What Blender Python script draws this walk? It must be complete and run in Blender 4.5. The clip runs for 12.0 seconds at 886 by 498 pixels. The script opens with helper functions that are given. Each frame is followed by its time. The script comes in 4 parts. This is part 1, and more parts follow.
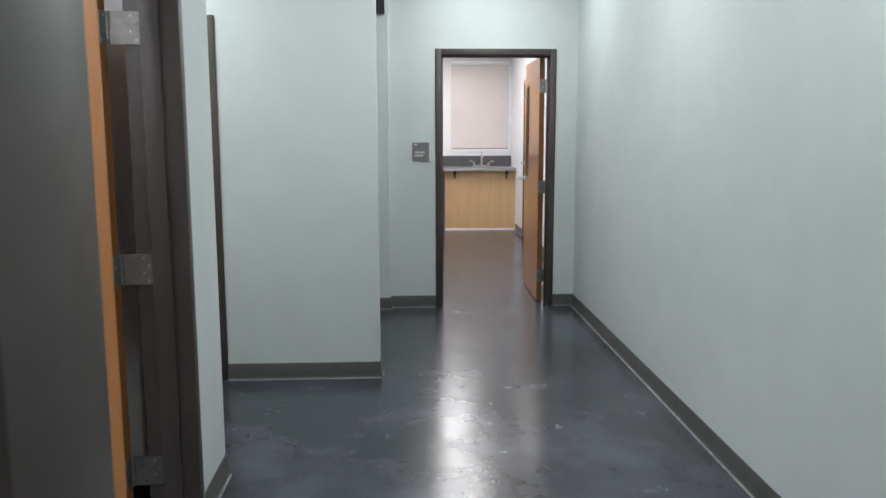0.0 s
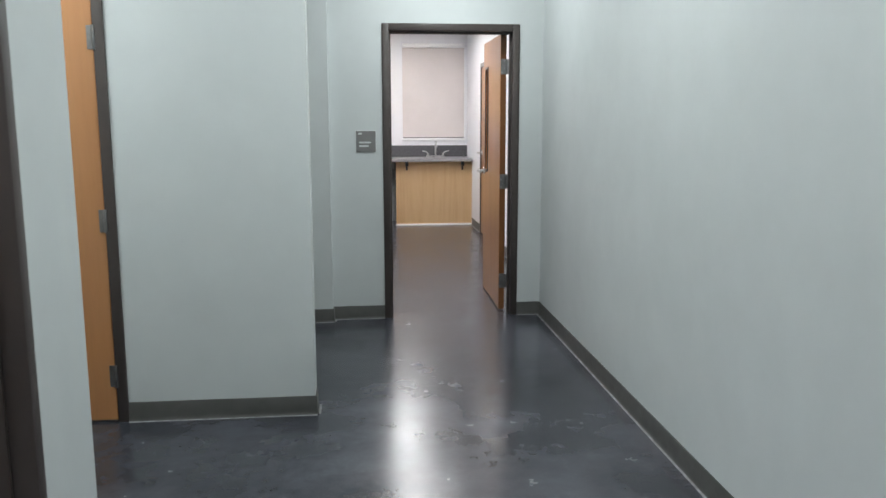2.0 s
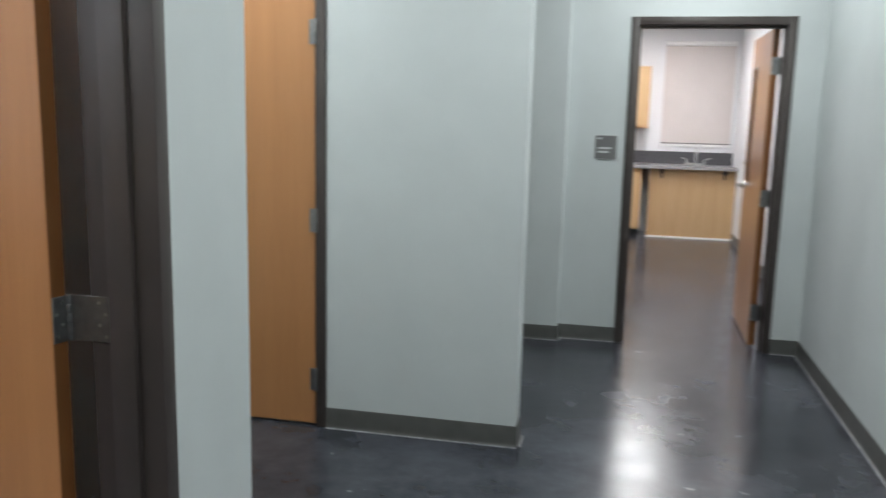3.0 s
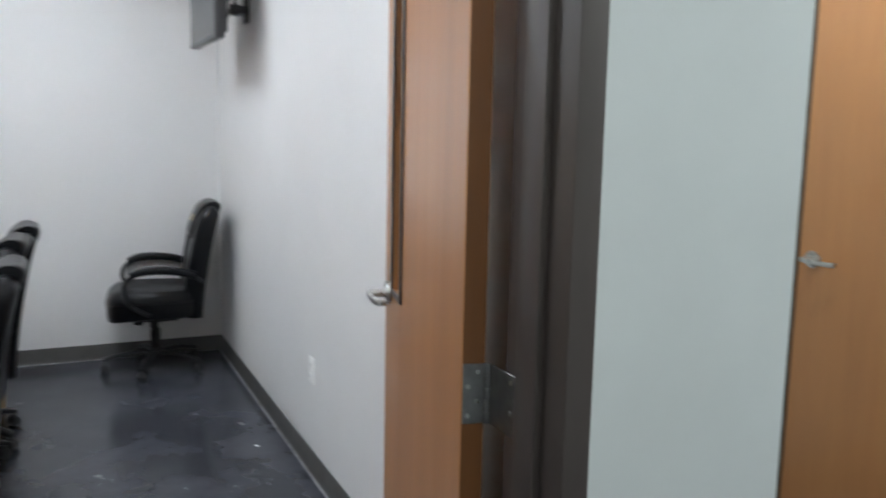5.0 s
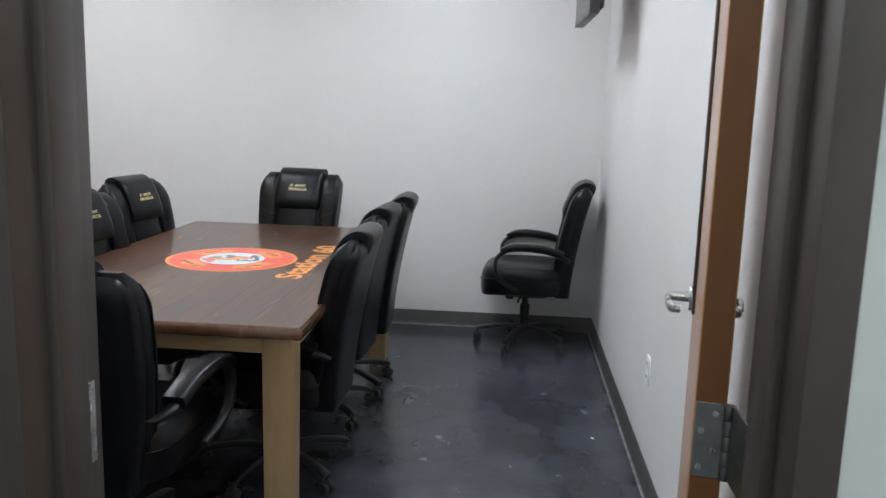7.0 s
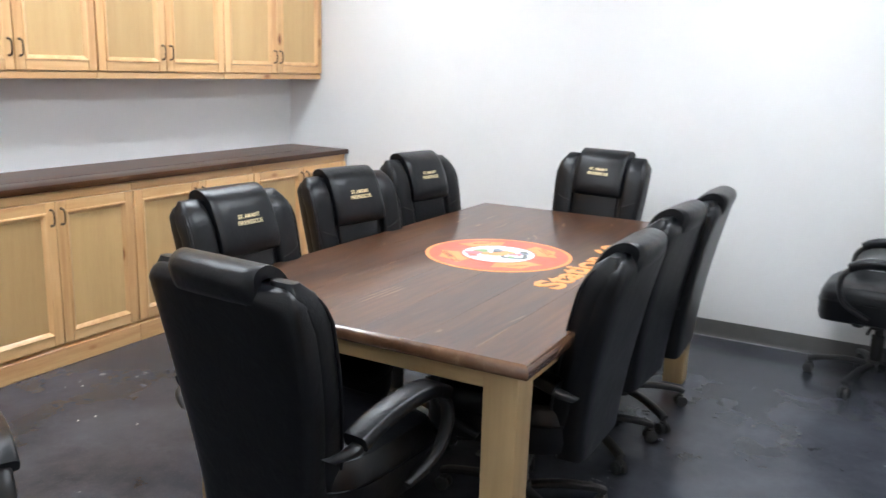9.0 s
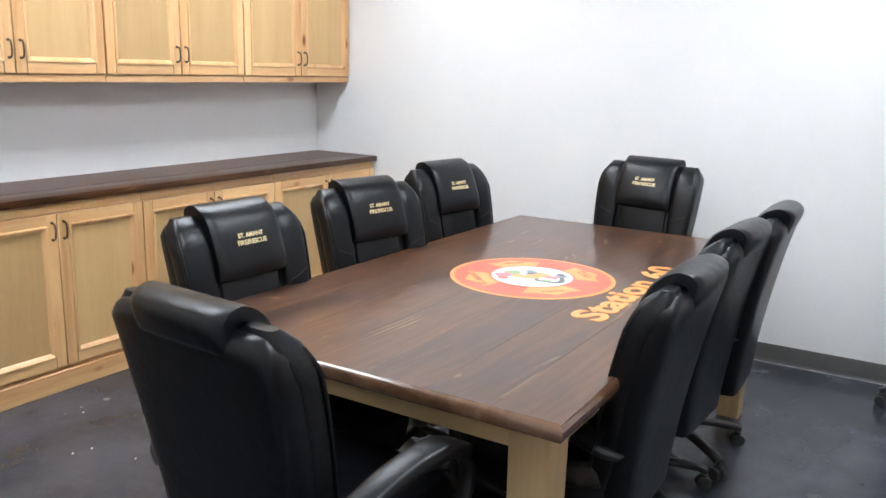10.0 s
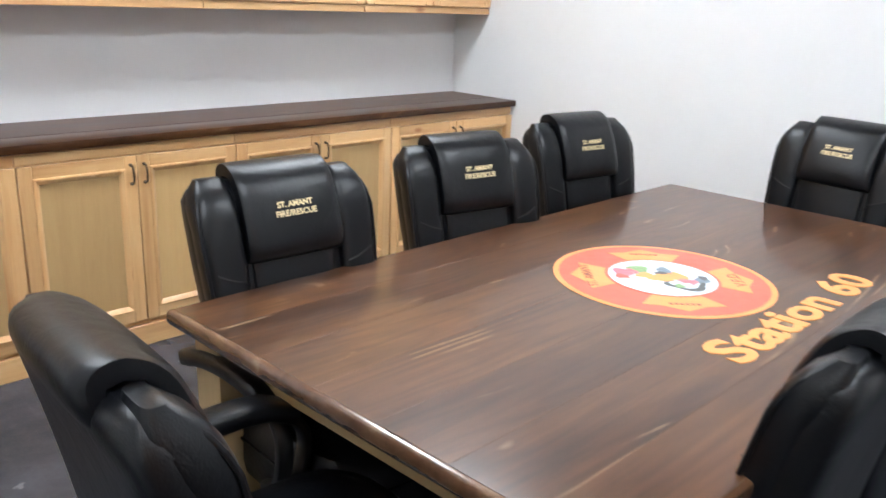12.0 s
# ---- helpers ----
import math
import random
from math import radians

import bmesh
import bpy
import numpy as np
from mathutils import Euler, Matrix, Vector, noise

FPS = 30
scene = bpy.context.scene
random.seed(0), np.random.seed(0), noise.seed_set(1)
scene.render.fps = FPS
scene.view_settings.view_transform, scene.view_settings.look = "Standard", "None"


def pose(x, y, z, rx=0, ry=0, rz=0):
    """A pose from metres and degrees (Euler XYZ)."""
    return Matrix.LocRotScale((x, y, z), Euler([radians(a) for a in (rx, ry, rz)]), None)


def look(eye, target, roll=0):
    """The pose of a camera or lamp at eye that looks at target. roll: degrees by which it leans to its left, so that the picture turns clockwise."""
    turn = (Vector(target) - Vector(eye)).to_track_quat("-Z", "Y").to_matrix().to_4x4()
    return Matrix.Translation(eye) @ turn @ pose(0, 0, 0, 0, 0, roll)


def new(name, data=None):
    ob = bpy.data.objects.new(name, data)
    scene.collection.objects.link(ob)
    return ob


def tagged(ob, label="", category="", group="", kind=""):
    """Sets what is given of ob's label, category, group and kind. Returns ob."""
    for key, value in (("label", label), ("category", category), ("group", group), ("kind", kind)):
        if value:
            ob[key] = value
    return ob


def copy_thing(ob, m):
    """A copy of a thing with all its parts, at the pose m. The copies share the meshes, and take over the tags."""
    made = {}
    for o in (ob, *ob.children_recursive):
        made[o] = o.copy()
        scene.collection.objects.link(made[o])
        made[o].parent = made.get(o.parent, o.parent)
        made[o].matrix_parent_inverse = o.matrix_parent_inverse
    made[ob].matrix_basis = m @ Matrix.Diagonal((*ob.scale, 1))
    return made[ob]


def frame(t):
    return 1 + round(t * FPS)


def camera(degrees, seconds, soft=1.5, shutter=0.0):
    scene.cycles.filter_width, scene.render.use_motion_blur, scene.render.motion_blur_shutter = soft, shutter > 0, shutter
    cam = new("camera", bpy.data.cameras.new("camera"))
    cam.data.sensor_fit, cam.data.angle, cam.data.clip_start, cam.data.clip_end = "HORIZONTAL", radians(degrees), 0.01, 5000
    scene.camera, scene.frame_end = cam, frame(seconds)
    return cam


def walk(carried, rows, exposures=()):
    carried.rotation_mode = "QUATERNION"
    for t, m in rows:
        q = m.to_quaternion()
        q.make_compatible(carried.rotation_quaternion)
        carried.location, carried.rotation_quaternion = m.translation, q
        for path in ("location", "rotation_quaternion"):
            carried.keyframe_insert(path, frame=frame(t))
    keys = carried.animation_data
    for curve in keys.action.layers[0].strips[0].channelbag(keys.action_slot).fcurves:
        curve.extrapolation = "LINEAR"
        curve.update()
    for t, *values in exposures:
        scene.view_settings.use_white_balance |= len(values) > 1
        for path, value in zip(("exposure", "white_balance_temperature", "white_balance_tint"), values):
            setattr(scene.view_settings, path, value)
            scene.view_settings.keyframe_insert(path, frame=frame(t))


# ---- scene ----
cam = camera(56.8, 12.0, shutter=0.4)
PATH = [
    (0, (0.800, -2.578, 1.540), (0.897, -0.602, 1.246), -0.1),
    (0.5, (0.834, -2.341, 1.537), (0.903, -0.357, 1.297), -0.1),
    (1, (0.821, -2.193, 1.541), (0.969, -0.218, 1.265), 0.6),
    (1.5, (0.831, -1.922, 1.533), (1.057, 0.046, 1.256), 0.2),
    (2, (0.880, -1.729, 1.524), (1.087, 0.234, 1.203), -0.1),
    (2.5, (1.023, -1.456, 1.529), (0.957, 0.517, 1.206), 1.5),
    (2.7, (1.036, -1.402, 1.537), (0.843, 0.562, 1.214), 1.5),
    (4.3, (1.226, -0.482, 1.531), (-0.191, 0.885, 1.183), 1.6),
    (4.5, (1.198, -0.462, 1.517), (-0.323, 0.792, 1.180), 1.7),
    (5, (1.058, -0.250, 1.493), (-0.737, 0.588, 1.220), 1.2),
    (5.5, (1.048, -0.090, 1.487), (-0.903, 0.309, 1.295), 1.7),
    (6, (1.045, 0.042, 1.523), (-0.940, 0.022, 1.280), 1.2),
    (6.5, (1.036, 0.089, 1.510), (-0.941, -0.005, 1.222), 1.5),
    (6.7, (0.998, 0.108, 1.496), (-0.976, -0.012, 1.184), 1.7),
    (8.3, (0.490, 0.149, 1.476), (-1.404, -0.349, 1.073), 1.0),
    (8.5, (0.425, 0.197, 1.501), (-1.426, -0.438, 1.091), 1.4),
    (9, (0.218, 0.217, 1.504), (-1.493, -0.723, 1.069), 1.8),
    (9.5, (0.035, 0.151, 1.487), (-1.635, -0.856, 1.044), 2.4),
    (10, (-0.114, 0.088, 1.494), (-1.776, -0.938, 1.064), 1.5),
    (10.5, (-0.325, 0.063, 1.478), (-1.934, -1.042, 1.043), 1.2),
    (11, (-0.554, 0.072, 1.477), (-2.099, -1.074, 0.930), 2.7),
    (11.5, (-0.679, 0.019, 1.469), (-2.148, -1.206, 0.886), 2.7),
    (12, (-0.775, -0.107, 1.478), (-2.154, -1.430, 0.890), 2.4),
]
walk(cam, [(t, look(eye, target, roll)) for t, eye, target, roll in PATH],
     exposures=[(0, 0.0), (2.7, 0.0), (4.5, 0.12), (5.2, 0.02), (6.7, 0.0), (8.5, 0.66), (9.5, 0.80), (10.5, 0.73), (12, 0.82)])

# ---- world and light levels ----
world = bpy.data.worlds.new("world")
scene.world = world
world.use_nodes = True
sky = world.node_tree.nodes.new("ShaderNodeTexSky")
sky.sky_type, sky.sun_disc = "NISHITA", False
sky.sun_elevation, sky.sun_rotation = radians(40), radians(150)
world.node_tree.links.new(sky.outputs[0], world.node_tree.nodes["Background"].inputs[0])
world.node_tree.nodes["Background"].inputs[1].default_value = 0.08

ROOM_LAMP = 12.5      # ceiling panels over the meeting table
HALL_LAMP = 268.0     # small round downlights of the hall
FAR_LAMP = 27.0      # panel of the room behind the hall

# ---- materials ----
def nodes_of(name, rough, metal=0.0):
    m = bpy.data.materials.new(name)
    m.use_nodes = True
    nt = m.node_tree
    b = nt.nodes["Principled BSDF"]
    b.inputs["Roughness"].default_value = rough
    b.inputs["Metallic"].default_value = metal
    return m, nt, b


def coords(nt, scale=(1, 1, 1)):
    tc = nt.nodes.new("ShaderNodeTexCoord")
    mp = nt.nodes.new("ShaderNodeMapping")
    mp.inputs["Scale"].default_value = scale
    nt.links.new(tc.outputs["Object"], mp.inputs["Vector"])
    return mp.outputs["Vector"]


def noise_tex(nt, vec, scale, detail=4.0, rough=0.55, distort=0.0):
    n = nt.nodes.new("ShaderNodeTexNoise")
    n.inputs["Scale"].default_value = scale
    n.inputs["Detail"].default_value = detail
    n.inputs["Roughness"].default_value = rough
    n.inputs["Distortion"].default_value = distort
    nt.links.new(vec, n.inputs["Vector"])
    return n.outputs["Fac"]


def ramp(nt, fac, stops):
    r = nt.nodes.new("ShaderNodeValToRGB")
    els = r.color_ramp.elements
    while len(els) < len(stops):
        els.new(0.5)
    for e, (p, c) in zip(els, stops):
        e.position, e.color = p, (*c, 1)
    nt.links.new(fac, r.inputs["Fac"])
    return r.outputs["Color"]


def blend(nt, kind, fac, a, b):
    x = nt.nodes.new("ShaderNodeMix")
    x.data_type, x.blend_type = "RGBA", kind
    for sock, v in ((x.inputs[0], fac), (x.inputs[6], a), (x.inputs[7], b)):
        if isinstance(v, (int, float)):
            sock.default_value = v
        elif isinstance(v, tuple):
            sock.default_value = (*v, 1)
        else:
            nt.links.new(v, sock)
    return x.outputs[2]


def bump(nt, b, fac, strength, distance):
    n = nt.nodes.new("ShaderNodeBump")
    n.inputs["Strength"].default_value = strength
    n.inputs["Distance"].default_value = distance
    nt.links.new(fac, n.inputs["Height"])
    nt.links.new(n.outputs["Normal"], b.inputs["Normal"])


def rough_map(nt, b, fac, lo, hi):
    r = nt.nodes.new("ShaderNodeMapRange")
    r.inputs["To Min"].default_value, r.inputs["To Max"].default_value = lo, hi
    nt.links.new(fac, r.inputs["Value"])
    nt.links.new(r.outputs["Result"], b.inputs["Roughness"])


def plain(name, color, rough=0.5, metal=0.0, vary=0.12, scale=9.0, relief=0.0, fine=220.0):
    """Paint, plastic, metal: one colour with soft blotches and a fine grain."""
    m, nt, b = nodes_of(name, rough, metal)
    v = coords(nt)
    big = noise_tex(nt, v, scale, 5)
    dark = tuple(c * (1 - vary) for c in color)
    light = tuple(min(1, c * (1 + vary)) for c in color)
    nt.links.new(ramp(nt, big, [(0.3, dark), (0.7, light)]), b.inputs["Base Color"])
    rough_map(nt, b, noise_tex(nt, v, scale * 2.3, 4), max(0.02, rough * 0.8), min(1, rough * 1.2))
    if relief:
        bump(nt, b, noise_tex(nt, v, fine, 3), 0.35, relief)
    return m


def wood(name, stops, grain, axis=2, rough=0.4, coat=0.0, knots=0.0, fine=1.0, spread=0.5):
    """Wood with grain along an axis; stops are dark to light colours; each piece differs a little."""
    m, nt, b = nodes_of(name, rough)
    s = [grain, grain, grain]
    s[axis] = grain * 0.07
    info = nt.nodes.new("ShaderNodeObjectInfo")
    tc = nt.nodes.new("ShaderNodeTexCoord")
    shift = nt.nodes.new("ShaderNodeVectorMath")
    shift.operation = "MULTIPLY_ADD"
    comb = nt.nodes.new("ShaderNodeCombineXYZ")
    for k in range(3):
        nt.links.new(info.outputs["Random"], comb.inputs[k])
    nt.links.new(comb.outputs[0], shift.inputs[0])
    shift.inputs[1].default_value = (7.3, 5.1, 3.7)
    nt.links.new(tc.outputs["Object"], shift.inputs[2])
    mp = nt.nodes.new("ShaderNodeMapping")
    mp.inputs["Scale"].default_value = s
    nt.links.new(shift.outputs[0], mp.inputs["Vector"])
    v = mp.outputs["Vector"]
    broad = noise_tex(nt, v, 0.55, 4, 0.5, 1.4)
    thin = noise_tex(nt, v, 4.5 * fine, 6, 0.7, 0.4)
    mixed = blend(nt, "MIX", 0.38, broad, thin)
    n = len(stops)
    col = ramp(nt, mixed, [(0.5 - spread / 2 + spread * i / (n - 1), c) for i, c in enumerate(stops)])
    tone = ramp(nt, info.outputs["Random"], [(0.0, (0.80, 0.80, 0.80)), (1.0, (1.0, 1.0, 1.0))])
    col = blend(nt, "MULTIPLY", 1.0, col, tone)
    if knots:
        vo = nt.nodes.new("ShaderNodeTexVoronoi")
        vo.inputs["Scale"].default_value = knots
        mp2 = nt.nodes.new("ShaderNodeMapping")
        s2 = [1.0, 1.0, 1.0]
        s2[axis] = 0.45
        mp2.inputs["Scale"].default_value = s2
        nt.links.new(shift.outputs[0], mp2.inputs["Vector"])
        nt.links.new(mp2.outputs[0], vo.inputs["Vector"])
        spot = ramp(nt, vo.outputs["Distance"], [(0.05, (0.20, 0.085, 0.035)), (0.085, (0.62, 0.42, 0.28)), (0.13, (1, 1, 1))])
        col = blend(nt, "MULTIPLY", 0.9, col, spot)
    nt.links.new(col, b.inputs["Base Color"])
    b.inputs["Coat Weight"].default_value = coat
    b.inputs["Coat Roughness"].default_value = 0.14
    rough_map(nt, b, thin, rough * 0.8, min(1, rough * 1.25))
    bump(nt, b, thin, 0.12, 0.002)
    return m


def glow(name, color, strength):
    m, nt, b = nodes_of(name, 0.5)
    b.inputs["Base Color"].default_value = (0.8, 0.8, 0.8, 1)
    b.inputs["Emission Color"].default_value = (*color, 1)
    b.inputs["Emission Strength"].default_value = strength
    return m


def concrete(name):
    """Dark stained and sealed concrete: clouds, drifting streaks, scuffs, pale flecks, an uneven sealer film."""
    m, nt, b = nodes_of(name, 0.2)
    v = coords(nt)
    cloud = noise_tex(nt, v, 1.3, 7.0, 0.58, 0.12)
    mottle = noise_tex(nt, v, 4.5, 7.0, 0.66, 0.1)

    def soft(fac, lo, hi, a, z):
        r = nt.nodes.new("ShaderNodeMapRange")
        r.interpolation_type = "SMOOTHSTEP"
        for k, val in (("From Min", lo), ("From Max", hi), ("To Min", a), ("To Max", z)):
            r.inputs[k].default_value = val
        nt.links.new(fac, r.inputs["Value"])
        return r.outputs["Result"]
    col = blend(nt, "MIX", soft(cloud, 0.26, 0.76, 0.0, 1.0), (0.016, 0.018, 0.024), (0.072, 0.076, 0.092))
    col = blend(nt, "MIX", soft(mottle, 0.38, 0.86, 0.0, 0.42), col, (0.105, 0.110, 0.132))
    scuff = noise_tex(nt, coords(nt, (5.0, 2.4, 1)), 2.0, 7.0, 0.65, 0.15)
    col = blend(nt, "MIX", soft(scuff, 0.55, 0.86, 0.0, 0.20), col, (0.16, 0.165, 0.19))
    grain = noise_tex(nt, v, 120.0, 2, 0.5)
    col = blend(nt, "MIX", soft(grain, 0.55, 0.8, 0.0, 0.18), col, (0.13, 0.13, 0.145))
    nt.links.new(col, b.inputs["Base Color"])
    nt.links.new(soft(mottle, 0.3, 0.7, 0.19, 0.275), b.inputs["Roughness"])
    b.inputs["Specular IOR Level"].default_value = 0.40
    bump(nt, b, noise_tex(nt, coords(nt, (1.0, 1.7, 1)), 3.4, 3.0, 0.5, 0.2), 0.15, 0.008)
    return m


def table_wood(name, lo=0.92, hi=1.07, figure=0.75, wear_glint=0.32, coat=0.5, gloss=0.35):
    """Dark stained softwood: wide cathedral figure, blotchy stain, pale streaks of wear and painted glints under a
    clear coat.
    """
    m, nt, b = nodes_of(name, 0.27)
    info = nt.nodes.new("ShaderNodeObjectInfo")
    tc = nt.nodes.new("ShaderNodeTexCoord")
    comb = nt.nodes.new("ShaderNodeCombineXYZ")
    for k in range(3):
        nt.links.new(info.outputs["Random"], comb.inputs[k])
    shift = nt.nodes.new("ShaderNodeVectorMath")
    shift.operation = "MULTIPLY_ADD"
    nt.links.new(comb.outputs[0], shift.inputs[0])
    shift.inputs[1].default_value = (9.3, 4.1, 2.7)
    nt.links.new(tc.outputs["Object"], shift.inputs[2])

    def mapped(sx, sy, sz):
        mp = nt.nodes.new("ShaderNodeMapping")
        mp.inputs["Scale"].default_value = (sx, sy, sz)
        nt.links.new(shift.outputs[0], mp.inputs["Vector"])
        return mp.outputs["Vector"]
    stain = noise_tex(nt, mapped(1.1, 3.0, 3.0), 1.7, 7, 0.62, 0.35)
    patch = noise_tex(nt, mapped(1.6, 5.5, 5.5), 1.2, 5, 0.55, 0.5)
    field = noise_tex(nt, mapped(0.75, 4.2, 4.2), 1.0, 2, 0.4, 0.3)
    rings = nt.nodes.new("ShaderNodeMath")
    rings.operation = "MULTIPLY"
    rings.inputs[1].default_value = 34.0
    nt.links.new(field, rings.inputs[0])
    frac = nt.nodes.new("ShaderNodeMath")
    frac.operation = "PINGPONG"
    frac.inputs[1].default_value = 1.0
    nt.links.new(rings.outputs[0], frac.inputs[0])
    fibre = noise_tex(nt, mapped(2.2, 60.0, 60.0), 1.0, 5, 0.65)
    col = ramp(nt, stain, [(0.25, (0.033, 0.013, 0.006)), (0.44, (0.064, 0.025, 0.010)), (0.60, (0.097, 0.040, 0.015)), (0.80, (0.134, 0.060, 0.024))])
    col = blend(nt, "MIX", ramp(nt, patch, [(0.50, (0, 0, 0)), (0.72, (0.55, 0.55, 0.55))]), col, (0.130, 0.052, 0.020))
    fig = ramp(nt, frac.outputs[0], [(0.0, (0.74, 0.72, 0.70)), (0.45, (0.97, 0.97, 0.97)), (1.0, (1.12, 1.12, 1.12))])
    col = blend(nt, "MULTIPLY", figure, col, fig)
    col = blend(nt, "MULTIPLY", 0.7, col, ramp(nt, fibre, [(0.3, (0.60, 0.58, 0.56)), (0.7, (1.25, 1.25, 1.25))]))
    tone = ramp(nt, info.outputs["Random"], [(0.0, (lo, lo, lo)), (1.0, (hi, hi, hi))])
    col = blend(nt, "MULTIPLY", 1.0, col, tone)
    # worn spots: the stain is rubbed off the hard rings only
    where = noise_tex(nt, mapped(2.6, 8.0, 8.0), 1.0, 3, 0.5, 0.3)
    arch = ramp(nt, frac.outputs[0], [(0.72, (0, 0, 0)), (0.90, (1, 1, 1))])
    spot = blend(nt, "MULTIPLY", 1.0, arch, ramp(nt, where, [(0.61, (0, 0, 0)), (0.69, (2.2 * wear_glint, 2.2 * wear_glint, 2.2 * wear_glint))]))
    col = blend(nt, "MIX", spot, col, (0.36, 0.23, 0.125))
    # fine pale streaks: rubbed stain, and small glints painted into the colour
    worn = noise_tex(nt, mapped(5.0, 24.0, 24.0), 1.0, 5, 0.6, 0.6)
    col = blend(nt, "MIX", ramp(nt, worn, [(0.70, (0, 0, 0)), (0.75, (wear_glint, wear_glint, wear_glint))]), col, (0.33, 0.20, 0.105))
    nt.links.new(col, b.inputs["Base Color"])
    rough_map(nt, b, stain, 0.29, 0.42)
    b.inputs["Specular IOR Level"].default_value = gloss
    b.inputs["Coat Weight"].default_value = coat
    b.inputs["Coat Roughness"].default_value = 0.10
    bump(nt, b, fibre, 0.10, 0.002)
    return m


M_HALL = plain("hall_paint", (0.612, 0.642, 0.643), 0.62, vary=0.03, scale=3.5, relief=0.0006, fine=160)
M_ROOM = plain("room_paint", (0.735, 0.73, 0.725), 0.6, vary=0.02, scale=2.0, relief=0.0006, fine=160)
M_FAR = plain("far_paint", (0.80, 0.80, 0.82), 0.6, vary=0.02, scale=2.0)
M_CEIL = plain("ceiling_tile", (0.78, 0.78, 0.77), 0.8, vary=0.04, scale=30)
M_FLOOR = concrete("stained_concrete")
M_FRAME = plain("brown_frame_paint", (0.063, 0.051, 0.047), 0.36, vary=0.10, scale=5, relief=0.0003)
M_BASE = plain("rubber_base", (0.075, 0.074, 0.070), 0.5, vary=0.12, scale=12)
M_CAULK = plain("pale_sealant", (0.20, 0.20, 0.21), 0.7, vary=0.4, scale=25)
M_DOOR = wood("door_veneer", [(0.41, 0.178, 0.066), (0.49, 0.222, 0.086), (0.56, 0.265, 0.108)], 9.0, 2, 0.37, 0.6, fine=1.2, spread=0.6)
M_EDGE = wood("door_edge_wood", [(0.20, 0.075, 0.022), (0.29, 0.115, 0.038)], 12.0, 2, 0.4)
M_PINE = wood("knotty_pine", [(0.50, 0.215, 0.072), (0.76, 0.445, 0.195), (0.87, 0.585, 0.30)], 9.0, 2, 0.37, 0.5, knots=6.0)
M_PINE_X = wood("knotty_pine_lengthwise", [(0.50, 0.215, 0.072), (0.76, 0.445, 0.195), (0.87, 0.585, 0.30)], 9.0, 0, 0.37, 0.5, knots=6.0)
M_PANEL = wood("pine_panel", [(0.49, 0.290, 0.118), (0.60, 0.385, 0.168), (0.66, 0.445, 0.21)], 14.0, 2, 0.42, 0.2, fine=1.6, spread=0.7)
M_TABLE = table_wood("dark_stained_plank")
M_WORKTOP = table_wood("dark_stained_worktop", 0.80, 0.86, 0.5, 0.15, 0.10, 0.18)
# palest tone of the table edge: worn flecks plus glints painted into the colour
M_TABLE_EDGE = wood("worn_glint_edge", [(0.045, 0.018, 0.010), (0.10, 0.046, 0.024), (0.17, 0.09, 0.05), (0.42, 0.30, 0.20)], 5.0, 0, 0.16, 0.9)
M_LEG = wood("pale_leg_wood", [(0.38, 0.25, 0.115), (0.52, 0.37, 0.19), (0.60, 0.45, 0.25)], 8.0, 2, 0.45)
M_LEG_X = wood("pale_apron_wood", [(0.38, 0.25, 0.115), (0.52, 0.37, 0.19), (0.60, 0.45, 0.25)], 8.0, 0, 0.45)
M_LEG_Y = wood("pale_apron_wood_cross", [(0.38, 0.25, 0.115), (0.52, 0.37, 0.19), (0.60, 0.45, 0.25)], 8.0, 1, 0.45)
M_FARWOOD = wood("maple_panel", [(0.55, 0.34, 0.16), (0.66, 0.44, 0.23), (0.72, 0.50, 0.28)], 10.0, 2, 0.45)
M_STEEL = plain("satin_steel", (0.55, 0.55, 0.54), 0.28, 1.0, vary=0.08, scale=20)
M_HINGE = plain("hinge_steel", (0.30, 0.30, 0.30), 0.38, 1.0, vary=0.15, scale=30)
M_BRONZE = plain("dark_bronze", (0.13, 0.088, 0.055), 0.4, 0.8, vary=0.2, scale=40)
M_BLACK = plain("black_plastic", (0.008, 0.008, 0.009), 0.42, vary=0.15, scale=20)
M_RUBBER = plain("dark_rubber", (0.022, 0.022, 0.022), 0.6, vary=0.15, scale=30)
M_SCREEN = plain("screen_glass", (0.02, 0.021, 0.023), 0.22, vary=0.05, scale=3)
M_TVCASE = plain("tv_case", (0.045, 0.045, 0.047), 0.4, vary=0.1, scale=10)
M_PLATE = plain("white_plate", (0.90, 0.90, 0.89), 0.35, vary=0.03, scale=20)
M_SLOT = plain("dark_slot", (0.05, 0.05, 0.05), 0.6)
M_SIGN = plain("grey_sign", (0.19, 0.185, 0.185), 0.5, vary=0.06, scale=15)
M_SIGNEDGE = plain("pale_sign_edge", (0.62, 0.64, 0.63), 0.5, vary=0.05)
M_BLIND = plain("roller_blind", (0.66, 0.60, 0.58), 0.8, vary=0.03, scale=3)
M_STONE = plain("dark_laminate", (0.085, 0.085, 0.092), 0.35, vary=0.2, scale=40)
M_COUNTER = plain("grey_laminate", (0.30, 0.29, 0.30), 0.3, vary=0.15, scale=40)
M_STITCH = plain("gold_thread", (0.74, 0.60, 0.34), 0.6, vary=0.2, scale=120, relief=0.0006, fine=900)
M_RED = plain("emblem_red", (0.82, 0.115, 0.075), 0.35, vary=0.06, scale=14)
M_GOLD = plain("emblem_gold", (0.88, 0.33, 0.10), 0.35, vary=0.08, scale=14)
M_SKY = plain("emblem_pale_blue", (0.66, 0.74, 0.82), 0.35, vary=0.05, scale=10)
